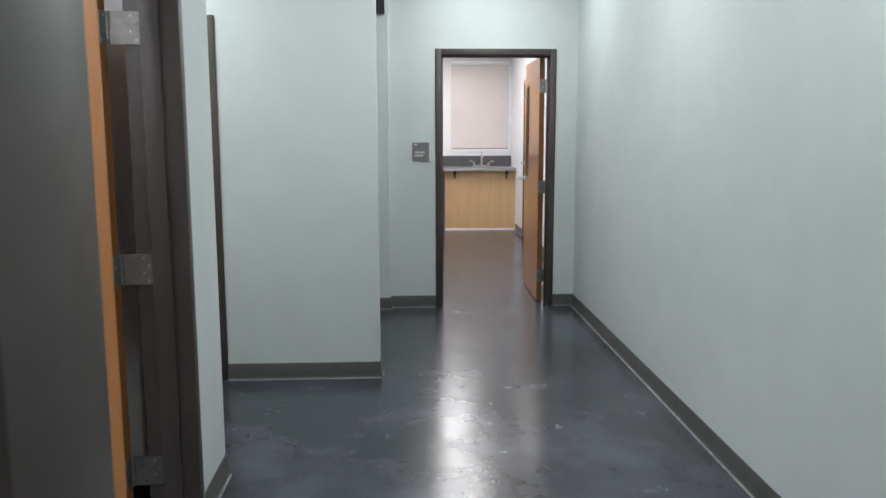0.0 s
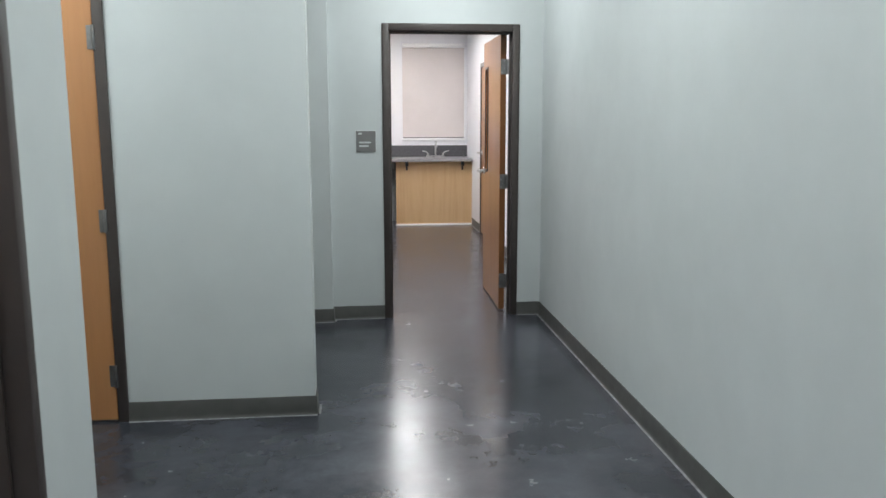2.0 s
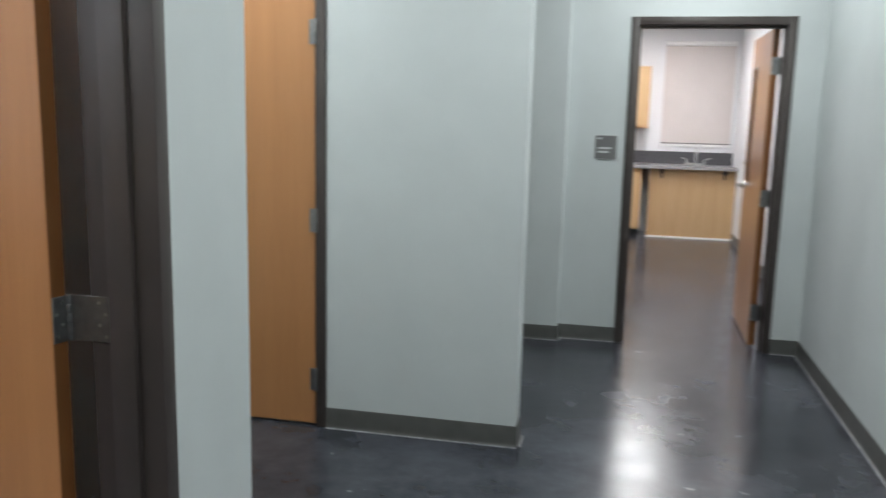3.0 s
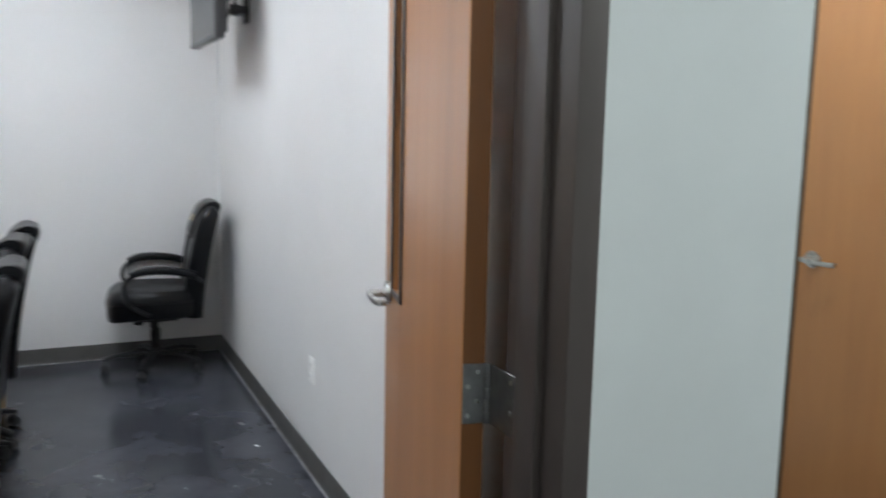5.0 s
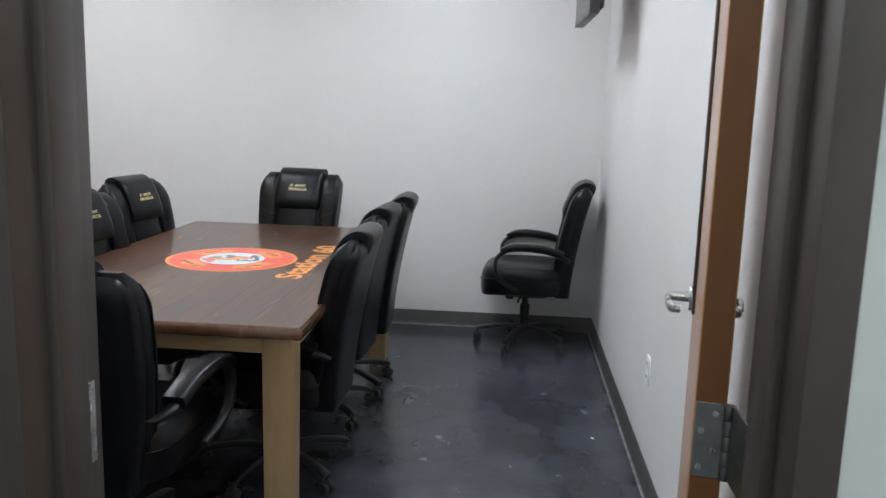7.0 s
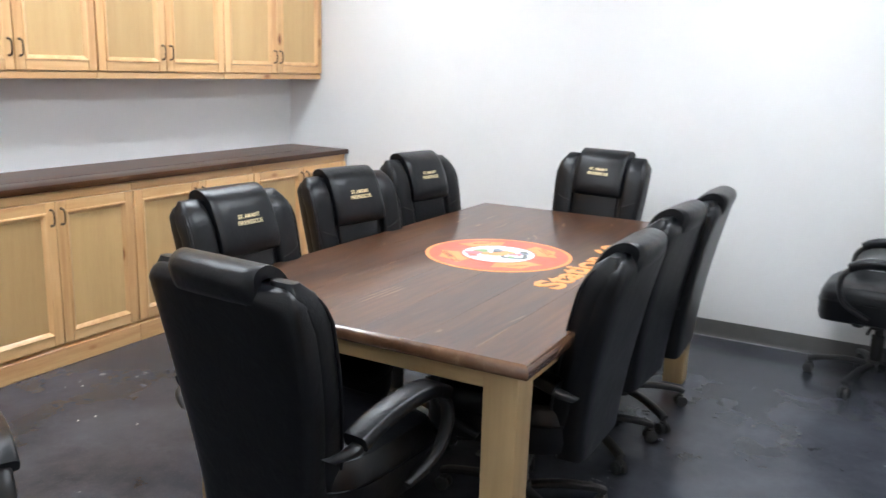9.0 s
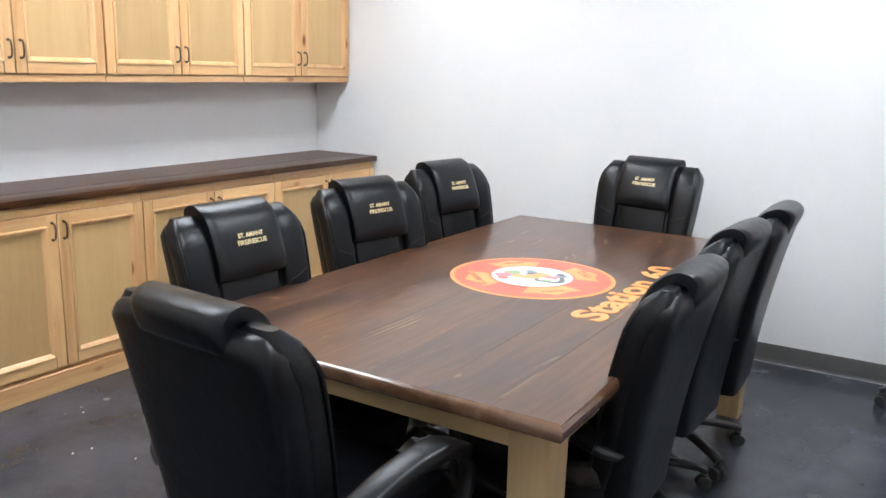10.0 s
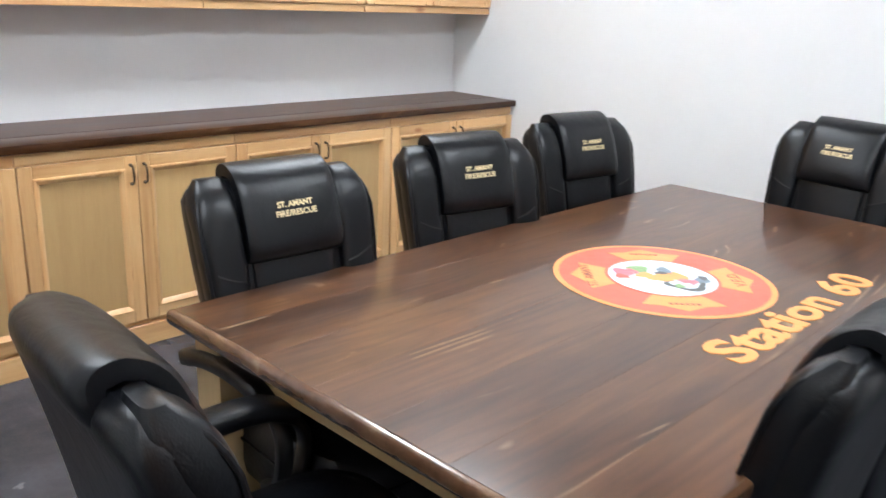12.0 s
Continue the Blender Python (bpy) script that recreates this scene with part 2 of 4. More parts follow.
M_PINK = plain("emblem_pink", (0.74, 0.16, 0.20), 0.35, vary=0.25, scale=50)
M_BLUE = plain("emblem_slate", (0.16, 0.22, 0.27), 0.35, vary=0.25, scale=50)
M_GREEN = plain("emblem_green", (0.20, 0.36, 0.14), 0.35, vary=0.2, scale=40)
M_WORDS = plain("emblem_brown", (0.30, 0.085, 0.045), 0.35, vary=0.1, scale=30)
M_GREY = plain("emblem_grey", (0.06, 0.07, 0.07), 0.35, vary=0.2, scale=40)
M_ORANGE = plain("letter_orange", (0.84, 0.34, 0.10), 0.35, vary=0.10, scale=18)
M_ROOMLIGHT = glow("room_diffuser", (0.90, 0.98, 1.068), ROOM_LAMP)
M_HALLLIGHT = glow("hall_lens", (0.93, 1.0, 1.0), HALL_LAMP)
M_FARLIGHT = glow("far_diffuser", (1.0, 0.99, 1.0), FAR_LAMP)


def leather():
    m, nt, b = nodes_of("black_leather", 0.34)
    v = coords(nt)
    grain = nt.nodes.new("ShaderNodeTexVoronoi")
    grain.inputs["Scale"].default_value = 260
    nt.links.new(v, grain.inputs["Vector"])
    crease = noise_tex(nt, v, 8.0, 4, 0.5, 0.6)
    nt.links.new(ramp(nt, crease, [(0.3, (0.0016, 0.0019, 0.0028)), (0.75, (0.0038, 0.0043, 0.0062))]), b.inputs["Base Color"])
    b.inputs["Specular IOR Level"].default_value = 0.32
    rough_map(nt, b, crease, 0.27, 0.40)
    wrinkle = noise_tex(nt, v, 19.0, 4, 0.6, 1.6)
    hgt = blend(nt, "MIX", 0.04, blend(nt, "MIX", 0.28, crease, wrinkle), grain.outputs["Distance"])
    bump(nt, b, hgt, 0.42, 0.010)
    return m


def glass():
    m, nt, b = nodes_of("clear_glass", 0.02)
    b.inputs["Transmission Weight"].default_value = 1.0
    b.inputs["IOR"].default_value = 1.45
    b.inputs["Base Color"].default_value = (0.93, 0.96, 0.95, 1)
    return m


M_LEATHER = leather()
M_GLASS = glass()


# ---- mesh helpers ----
def box(lo, hi, bev=0.0, seg=1):
    bm = bmesh.new()
    bmesh.ops.create_cube(bm, size=1)
    lo, hi = Vector(lo), Vector(hi)
    for v in bm.verts:
        v.co = Vector(((lo[k] + hi[k]) / 2 + v.co[k] * (hi[k] - lo[k]) for k in range(3)))
    if bev:
        bmesh.ops.bevel(bm, geom=bm.edges[:], offset=bev, segments=seg, profile=0.5, affect="EDGES")
    return bm


def tube(p0, p1, r0, r1=None, seg=16, bev=0.0):
    p0, p1 = Vector(p0), Vector(p1)
    bm = bmesh.new()
    bmesh.ops.create_cone(bm, cap_ends=True, segments=seg, radius1=r0, radius2=r0 if r1 is None else r1, depth=(p1 - p0).length)
    if bev:
        rims = [e for e in bm.edges if any(len(f.verts) > 4 for f in e.link_faces)]
        bmesh.ops.bevel(bm, geom=rims, offset=bev, segments=2, profile=0.5, affect="EDGES")
    q = (p1 - p0).to_track_quat("Z", "Y").to_matrix().to_4x4()
    bm.transform(Matrix.Translation((p0 + p1) / 2) @ q)
    return bm


def join(*bms):
    first = bms[0]
    for b in bms[1:]:
        me = bpy.data.meshes.new("tmp")
        b.to_mesh(me)
        b.free()
        first.from_mesh(me)
        bpy.data.meshes.remove(me)
    return first


def loft(rings, cap=True):
    """Closed rings of points, one after another, skinned."""
    bm = bmesh.new()
    rows = [[bm.verts.new(p) for p in ring] for ring in rings]
    n = len(rows[0])
    for a, b in zip(rows, rows[1:]):
        for i in range(n):
            bm.faces.new((a[i], a[(i + 1) % n], b[(i + 1) % n], b[i]))
    if cap:
        bm.faces.new(rows[0][::-1])
        bm.faces.new(rows[-1])
    bmesh.ops.recalc_face_normals(bm, faces=bm.faces)
    return bm


def sweep(path, half_w, half_t, side=(1, 0, 0), n=12, power=2.6):
    """A rounded section, half_w along side and half_t across, along a path."""
    pts = [Vector(p) for p in path]
    side = Vector(side).normalized()
    rings = []
    for i, p in enumerate(pts):
        d = (pts[min(i + 1, len(pts) - 1)] - pts[max(i - 1, 0)]).normalized()
        up = side.cross(d).normalized()
        ring = []
        for k in range(n):
            a = 2 * math.pi * k / n
            c, s = math.cos(a), math.sin(a)
            ring.append(p + side * half_w * math.copysign(abs(c) ** (2 / power), c) + up * half_t * math.copysign(abs(s) ** (2 / power), s))
        rings.append(ring)
    return loft(rings)


def spline(pts, n=6):
    """Points of a smooth curve through pts."""
    pts = [Vector(p) for p in pts]
    out = []
    for i in range(len(pts) - 1):
        p0, p1, p2, p3 = pts[max(i - 1, 0)], pts[i], pts[i + 1], pts[min(i + 2, len(pts) - 1)]
        for k in range(n):
            t = k / n
            out.append(0.5 * ((2 * p1) + (p2 - p0) * t + (2 * p0 - 5 * p1 + 4 * p2 - p3) * t * t + (3 * p1 - p0 - 3 * p2 + p3) * t ** 3))
    out.append(pts[-1])
    return out


def disc(r, z0, z1, cx=0.0, cy=0.0, seg=64, r_in=0.0):
    bm = bmesh.new()
    outer = [[bm.verts.new((cx + r * math.cos(2 * math.pi * k / seg), cy + r * math.sin(2 * math.pi * k / seg), z)) for k in range(seg)] for z in (z0, z1)]
    if r_in:
        inner = [[bm.verts.new((cx + r_in * math.cos(2 * math.pi * k / seg), cy + r_in * math.sin(2 * math.pi * k / seg), z)) for k in range(seg)] for z in (z0, z1)]
    for k in range(seg):
        j = (k + 1) % seg
        bm.faces.new((outer[0][k], outer[0][j], outer[1][j], outer[1][k]))
        if r_in:
            bm.faces.new((outer[1][k], outer[1][j], inner[1][j], inner[1][k]))
            bm.faces.new((inner[0][j], inner[0][k], inner[1][k], inner[1][j]))
    if not r_in:
        bm.faces.new(outer[1])
    return bm


def prism(points, z0, z1):
    """A flat outline given in x, y, made solid."""
    bm = bmesh.new()
    low = [bm.verts.new((x, y, z0)) for x, y in points]
    top = [bm.verts.new((x, y, z1)) for x, y in points]
    n = len(points)
    for k in range(n):
        bm.faces.new((low[k], low[(k + 1) % n], top[(k + 1) % n], top[k]))
    bm.faces.new(top)
    bm.faces.new(low[::-1])
    bmesh.ops.recalc_face_normals(bm, faces=bm.faces)
    return bm


def mesh_of(name, bm, material, smooth=True):
    me = bpy.data.meshes.new(name)
    bm.to_mesh(me)
    bm.free()
    me.materials.append(material)
    if smooth:
        me.shade_smooth()
        me.set_sharp_from_angle(angle=radians(38))
    return me


def part(name, bm, material, parent, label="", smooth=True, at=None):
    ob = new(name, mesh_of(name, bm, material, smooth))
    ob.parent = parent
    if at is not None:
        ob.matrix_basis = at
    return tagged(ob, label) if label else ob


def thing(name, label, category, m=Matrix(), group="", kind=""):
    ob = new(name)
    ob.empty_display_size = 0.1
    ob.matrix_basis = m
    return tagged(ob, label, category, group, kind)


def solid(name, bm, material, label, category, kind="structure", smooth=True, group=""):
    return tagged(new(name, mesh_of(name, bm, material, smooth)), label, category, group, kind)


def letters(text, size, depth, bold=0.0, align="CENTER"):
    """A bmesh of words in the built-in font, lying in x, y."""
    cu = bpy.data.curves.new("words", "FONT")
    cu.body, cu.size, cu.extrude, cu.offset, cu.align_x = text, size, depth, bold, align
    cu.resolution_u = 3
    ob = new("words", cu)
    bpy.context.view_layer.update()
    me = bpy.data.meshes.new_from_object(ob.evaluated_get(bpy.context.evaluated_depsgraph_get()))
    bpy.data.objects.remove(ob)
    bpy.data.curves.remove(cu)
    bm = bmesh.new()
    bm.from_mesh(me)
    bpy.data.meshes.remove(me)
    return bm

# ---- the large structure ----
# plan: the hall runs along +y; its left wall is the plane x = 0, the meeting room lies behind it at x < 0
HALL_R, WALL_T = 2.275, 0.17
ROOM_B, ROOM_L, ROOM_R = -4.605, -3.76, 0.715    # back, cabinet side, television side of the meeting room
COR_B, ALC = 0.945, 2.372                        # corner of the alcove, wall with the store door
END, PIER = 4.378, 4.30
CEIL_H, CEIL_R = 2.95, 2.75
OPEN_W, OPEN_H, FACE = 0.914, 2.134, 0.051      # steel frames: clear width and height, face width
HALF = OPEN_W / 2 + FACE

floor = solid("floor", box((-6, -7, -0.1), (4.5, 11, 0)), M_FLOOR, "dark stained and sealed concrete floor, cloudy and scuffed", "floor", smooth=False)


def wall(name, pieces, material, label):
    return solid(name, join(*[box(a, b) for a, b in pieces]), material, label, "wall", smooth=False)


def split_wall(name, x0, x1, y0, y1, top, gap, gap_top, material, label, along="y"):
    """A wall with one door opening from gap[0] to gap[1] along it."""
    if along == "y":
        p = [((x0, y0, 0), (x1, gap[0], top)), ((x0, gap[1], 0), (x1, y1, top)), ((x0, gap[0], gap_top), (x1, gap[1], top))]
    else:
        p = [((x0, y0, 0), (gap[0], y1, top)), ((gap[1], y0, 0), (x1, y1, top)), ((gap[0], y0, gap_top), (gap[1], y1, top))]
    return wall(name, p, material, label)


HG = OPEN_W / 2 + 0.02
split_wall("wall_hall_left", -0.085, 0, -6.5, COR_B, CEIL_H, (-HG, HG), OPEN_H + 0.02, M_HALL, "pale green painted hall wall with a door opening")
split_wall("wall_room_front", -WALL_T, -0.085, ROOM_L, ROOM_R, CEIL_H, (-HG, HG), OPEN_H + 0.02, M_ROOM, "white painted meeting room wall with a door opening")
wall("wall_hall_right", [((HALL_R, -6.5, 0), (HALL_R + 0.12, END, CEIL_H))], M_HALL, "long pale green painted hall wall")
wall("wall_room_right", [((ROOM_B - 0.15, ROOM_R, 0), (-0.085, 0.80, CEIL_H))], M_ROOM, "white painted meeting room wall with the television")
wall("wall_alcove_side", [((-1.75, 0.81, 0), (-0.085, COR_B, CEIL_H))], M_HALL, "pale green painted side wall of the alcove")
wall("wall_alcove_end", [((-1.75, COR_B, 0), (-1.63, ALC, CEIL_H))], M_HALL, "pale green painted end wall of the alcove")
D2X = -0.283 - HALF
split_wall("wall_alcove_back", -1.75, 0.650, ALC, ALC + 0.14, CEIL_H, (D2X - HG, D2X + HG), OPEN_H + 0.02, M_HALL, "pale green painted wall with a closed door", "x")
wall("wall_passage_end", [((-1.75, ALC + 0.14, 0), (-1.63, PIER, CEIL_H))], M_HALL, "pale green painted end of the side passage")
wall("wall_pier", [((-1.75, PIER, 0), (0.69, END + 0.13, CEIL_H))], M_HALL, "pale green painted wall set forward beside the door")
D1X = 1.587
split_wall("wall_hall_end", 0.69, HALL_R + 0.4, END, END + 0.13, CEIL_H, (D1X - HG, D1X + HG), OPEN_H + 0.02, M_HALL, "pale green painted end wall of the hall", "x")
wall("wall_room_back", [((ROOM_B - 0.15, ROOM_L, 0), (ROOM_B, ROOM_R, CEIL_R))], M_ROOM, "white painted back wall of the meeting room")
wall("wall_room_left", [((ROOM_B - 0.15, ROOM_L - 0.15, 0), (-0.085, ROOM_L, CEIL_R))], M_ROOM, "white painted wall behind the cabinets")
# double doorway the walk begins in, and the lobby behind it
JX0, JX1, JY0, JY1 = 0.437, 2.20, -1.83, -1.60
wall("wall_lobby_front", [((0, JY0, 0), (JX0 - 0.03, JY1, CEIL_H)), ((JX1 + 0.03, JY0, 0), (HALL_R, JY1, CEIL_H)), ((JX0 - 0.03, JY0, 2.16), (JX1 + 0.03, JY1, CEIL_H))], M_HALL, "pale green painted cross wall with a wide doorway")
wall("wall_lobby_back", [((-0.085, -6.62, 0), (HALL_R + 0.12, -6.5, CEIL_H))], M_HALL, "pale green painted lobby wall")
# room behind the hall
FX0, FX1, FY1 = -1.4, 2.5, 10.25
wall("wall_far_left", [((FX0 - 0.12, END + 0.13, 0), (FX0, FY1, CEIL_R))], M_FAR, "white painted side wall of the far room")
D4Y = 8.40
split_wall("wall_far_right", FX1, FX1 + 0.14, END + 0.13, FY1, CEIL_R, (D4Y - HG, D4Y + HG), OPEN_H + 0.02, M_FAR, "white painted side wall of the far room with a door")
WX0, WX1, WZ0, WZ1 = 1.57, 2.44, 1.20, 2.45
wall("wall_far_back", [((FX0, FY1, 0), (WX0, FY1 + 0.14, CEIL_R)), ((WX1, FY1, 0), (FX1 + 0.14, FY1 + 0.14, CEIL_R)), ((WX0, FY1, 0), (WX1, FY1 + 0.14, WZ0)), ((WX0, FY1, WZ1), (WX1, FY1 + 0.14, CEIL_R))], M_FAR, "white painted back wall of the far room with a window")
solid("ceiling_hall", box((-1.75, -6.62, CEIL_H), (HALL_R + 0.2, END + 0.13, CEIL_H + 0.1)), M_CEIL, "white hall ceiling", "ceiling", smooth=False)
solid("ceiling_room", box((ROOM_B - 0.15, ROOM_L - 0.15, CEIL_R), (-WALL_T, ROOM_R, CEIL_R + 0.1)), M_CEIL, "white meeting room ceiling", "ceiling", smooth=False)
solid("ceiling_far", box((FX0, END + 0.13, CEIL_R), (FX1 + 0.14, FY1 + 0.14, CEIL_R + 0.1)), M_CEIL, "white ceiling of the far room", "ceiling", smooth=False)


def base(p, q, out, dark=M_BASE):
    """Rubber base along a wall from p to q; out points into the room. Pale sealant runs along its foot."""
    p, q, o = Vector((*p, 0)), Vector((*q, 0)), Vector((*out, 0))
    d = (q - p).normalized()
    prof = [(0.0, 0.0), (0.017, 0.0), (0.012, 0.006), (0.008, 0.02), (0.007, 0.094), (0.004, 0.100), (0.0, 0.100)]
    bm = loft([[e + o * a + Vector((0, 0, z)) for a, z in prof] for e in (p, q)])
    solid("baseboard", bm, dark, "dark grey rubber cove base along the wall", "baseboard")
    bm = loft([[e + o * a + Vector((0, 0, z)) for a, z in ((0.014, 0.0005), (0.025, 0.0005), (0.022, 0.002), (0.014, 0.003))] for e in (p, q)])
    solid("trim", bm, M_CAULK, "pale uneven sealant line at the foot of the wall", "trim")


base((0, JY1), (0, -HALF), (1, 0))
base((0, HALF), (0, COR_B + 0.007), (1, 0))
base((0.0, COR_B), (-1.63, COR_B), (0, 1))
base((-1.63, ALC), (D2X - HALF, ALC), (0, -1))
base((D2X + HALF, ALC), (0.657, ALC), (0, -1))
base((0.650, ALC), (0.650, ALC + 0.14), (1, 0))
base((-1.63, PIER), (0.697, PIER), (0, -1))
base((0.69, PIER), (0.69, END), (1, 0))
base((0.69, END), (D1X - HALF, END), (0, -1))
base((D1X + HALF, END), (HALL_R, END), (0, -1))
base((HALL_R, END), (HALL_R, JY1), (-1, 0))
base((HALL_R, JY0), (HALL_R, -6.5), (-1, 0))
base((ROOM_B, ROOM_R), (ROOM_B, -3.3), (1, 0))
base((-WALL_T, ROOM_R), (ROOM_B, ROOM_R), (0, -1))
base((-WALL_T, -3.3), (-WALL_T, -HALF), (-1, 0))
base((-WALL_T, HALF), (-WALL_T, ROOM_R), (-1, 0))
base((FX1, END + 0.13), (FX1, D4Y - HALF), (-1, 0))
base((FX1, D4Y + HALF), (FX1, 9.66), (-1, 0))


# ---- doors ----
def lever_set(parent, x, y, z, out, to):
    """Lever handle on a leaf face; out is the way it stands off (y), to the way the lever points (x)."""
    rose = part("lever_rose", join(tube((x, y, z), (x, y + out * 0.012, z), 0.033, seg=24, bev=0.003), tube((x, y + out * 0.012, z), (x, y + out * 0.058, z), 0.013, 0.011)), M_STEEL, parent, "satin steel rose")
    path = spline([(x - to * 0.012, y + out * 0.055, z), (x + to * 0.02, y + out * 0.060, z), (x + to * 0.07, y + out * 0.058, z - 0.003), (x + to * 0.115, y + out * 0.050, z - 0.004), (x + to * 0.12, y + out * 0.030, z - 0.004)], 5)
    part("lever", sweep(path, 0.0095, 0.007, (0, 0, 1), 10), M_STEEL, parent, "satin steel lever")
    return rose


def sorted_box(a, b):
    return tuple(min(p, q) for p, q in zip(a, b)), tuple(max(p, q) for p, q in zip(a, b))


def door(name, m, depth, swing, label, lite=True, near_hinges=False, leaf=True, stand=0.020, deep=0.014):
    """A steel frame in a wall with a wooden leaf hinged at +x. Local x runs along the wall, y through it away from the hall."""
    d = thing(name, label, "door", m, kind="structure")
    w, h, p = OPEN_W / 2, OPEN_H, 0.012
    for s in (-1, 1):
        a, b = sorted_box((s * w, -p, 0), (s * (w + FACE), depth + p, h + FACE))
        part("jamb", box(a, b, 0.003, 2), M_FRAME, d, "brown painted steel jamb")
        y0, y1 = (0.05, 0.098) if near_hinges else (0.055, depth - 0.047)
        a, b = sorted_box((s * (w - 0.016), y0, 0), (s * (w + 0.002), y1, h))
        part("door_stop", box(a, b, 0.004, 2), M_FRAME, d)
    part("frame_head", box((-w, -p, h), (w, depth + p, h + FACE), 0.003, 2), M_FRAME, d, "brown painted steel head")
    part("head_stop", box((-w + 0.016, 0.055, h - 0.016), (w - 0.016, max(0.1, depth - 0.047), h + 0.002), 0.003), M_FRAME, d)
    part("strike_plate", join(box((-w - 0.001, (0.012 if near_hinges else depth - 0.04), 0.97), (-w + 0.002, (0.042 if near_hinges else depth - 0.008), 1.09), 0.0008), box((-w + 0.0015, (0.02 if near_hinges else depth - 0.032), 1.005), (-w + 0.003, (0.034 if near_hinges else depth - 0.018), 1.055))), M_STEEL, d, "satin steel strike plate")
    if not leaf:
        return d
    t = 0.045
    # leaf in its own frame: hinge line at the origin, leaf towards -x, face y from 0 to t
    gap = 0.004
    if near_hinges:
        lm = pose(w - gap, -0.002, 0, 0, 0, 0)
    else:
        # pivot a little beyond the far face, as the knuckles stand off
        lm = Matrix.Translation((w, depth + deep, 0)) @ Matrix.Rotation(radians(-swing), 4, "Z") @ Matrix.Translation((-gap, -t - stand, 0))
    lw = OPEN_W - 2 * gap
    x0, x1 = -lw, 0.0
    lx0, lx1, lz0, lz1 = -lw + 0.125, -lw + 0.255, 1.070, 1.910
    if lite:
        bm = join(box((x0, 0, 0.012), (lx0, t, h - 0.004), 0.002), box((lx1, 0, 0.012), (x1, t, h - 0.004), 0.002),
                  box((lx0, 0, 0.012), (lx1, t, lz0)), box((lx0, 0, lz1), (lx1, t, h - 0.004)))
    else:
        bm = box((x0, 0, 0.012), (x1, t, h - 0.004), 0.002)
    lf = part("leaf", bm, M_DOOR, d, "orange-brown veneered wooden leaf", at=lm)
    part("leaf_edge", box((x1 - 0.002, 0.002, 0.014), (x1 + 0.0015, t - 0.002, h - 0.006)), M_EDGE, lf, "darker wooden leaf edge")
    part("leaf_edge", box((x0 - 0.0015, 0.002, 0.014), (x0 + 0.002, t - 0.002, h - 0.006)), M_EDGE, lf, "darker wooden leaf edge")
    if lite:
        e = 0.014
        fr = join(*[box((lx0 - e, ys, lz0 - e), (lx0 + 0.004, ys + 0.006, lz1 + e), 0.0015) for ys in (-0.006, t)],
                  *[box((lx1 - 0.004, ys, lz0 - e), (lx1 + e, ys + 0.006, lz1 + e), 0.0015) for ys in (-0.006, t)],
                  *[box((lx0 + 0.004, ys, lz0 - e), (lx1 - 0.004, ys + 0.006, lz0 + 0.004), 0.0015) for ys in (-0.006, t)],
                  *[box((lx0 + 0.004, ys, lz1 - 0.004), (lx1 - 0.004, ys + 0.006, lz1 + e), 0.0015) for ys in (-0.006, t)])
        part("lite_frame", fr, M_FRAME, lf, "brown metal glazing bead")
        part("pane", box((lx0, t / 2 - 0.003, lz0), (lx1, t / 2 + 0.003, lz1)), M_GLASS, lf, "narrow clear glass pane")
    for out, y in ((-1, 0.0), (1, t)):
        lever_set(lf, -lw + 0.07, y, 1.052, out, 1)
    part("latch_plate", box((x0 - 0.003, 0.010, 0.965), (x0 + 0.001, t - 0.010, 1.08)), M_STEEL, lf, "satin steel latch plate")
    for z in (0.24, 1.022, 1.89):
        if near_hinges:
            part("hinge", join(tube((w + 0.002, -0.014, z - 0.057), (w + 0.002, -0.014, z + 0.057), 0.008, seg=14, bev=0.001), box((w - 0.03, -0.006, z - 0.055), (w + 0.002, -0.002, z + 0.055))), M_HINGE, d, "steel hinge knuckle")
        else:
            hg = part("hinge", join(box((w - 0.003, depth - 0.044, z - 0.057), (w + 0.001, depth + deep - 0.002, z + 0.057), 0.0008),
                               *[tube((w - 0.006, depth + deep + 0.002, z - 0.057 + k * 0.023), (w - 0.006, depth + deep + 0.002, z - 0.057 + k * 0.023 + 0.0222), 0.008, seg=14, bev=0.001) for k in range(5)]), M_HINGE, d, "worn steel butt hinge")
            for k in range(4):
                part("screw", tube((w - 0.003, depth - 0.032 + 0.018 * (k % 2), z - 0.042 + 0.028 * k), (w - 0.0045, depth - 0.032 + 0.018 * (k % 2), z - 0.042 + 0.028 * k), 0.0045, seg=10), M_STEEL, hg)
            pl = part("hinge_leaf", box((x1 - 0.001, 0.002, z - 0.057), (x1 + 0.004, t + stand - 0.010, z + 0.057), 0.0008), M_HINGE, lf, "worn steel hinge plate")
            for k in range(4):
                part_at = (x1 + 0.004, 0.012 + 0.018 * (k % 2), z - 0.042 + 0.028 * k)
                hg2 = tube(part_at, (x1 + 0.0055, part_at[1], part_at[2]), 0.0045, seg=10)
                pl.data.materials.append(M_STEEL) if k == 0 else None
                me = bpy.data.meshes.new("tmp")
                hg2.to_mesh(me)
                hg2.free()
                b2 = bmesh.new()
                b2.from_mesh(pl.data)
                n0 = len(b2.faces)
                b2.from_mesh(me)
                b2.faces.ensure_lookup_table()
                for f in b2.faces[n0:]:
                    f.material_index = 1
                b2.to_mesh(pl.data)
                b2.free()
                bpy.data.meshes.remove(me)
    return d


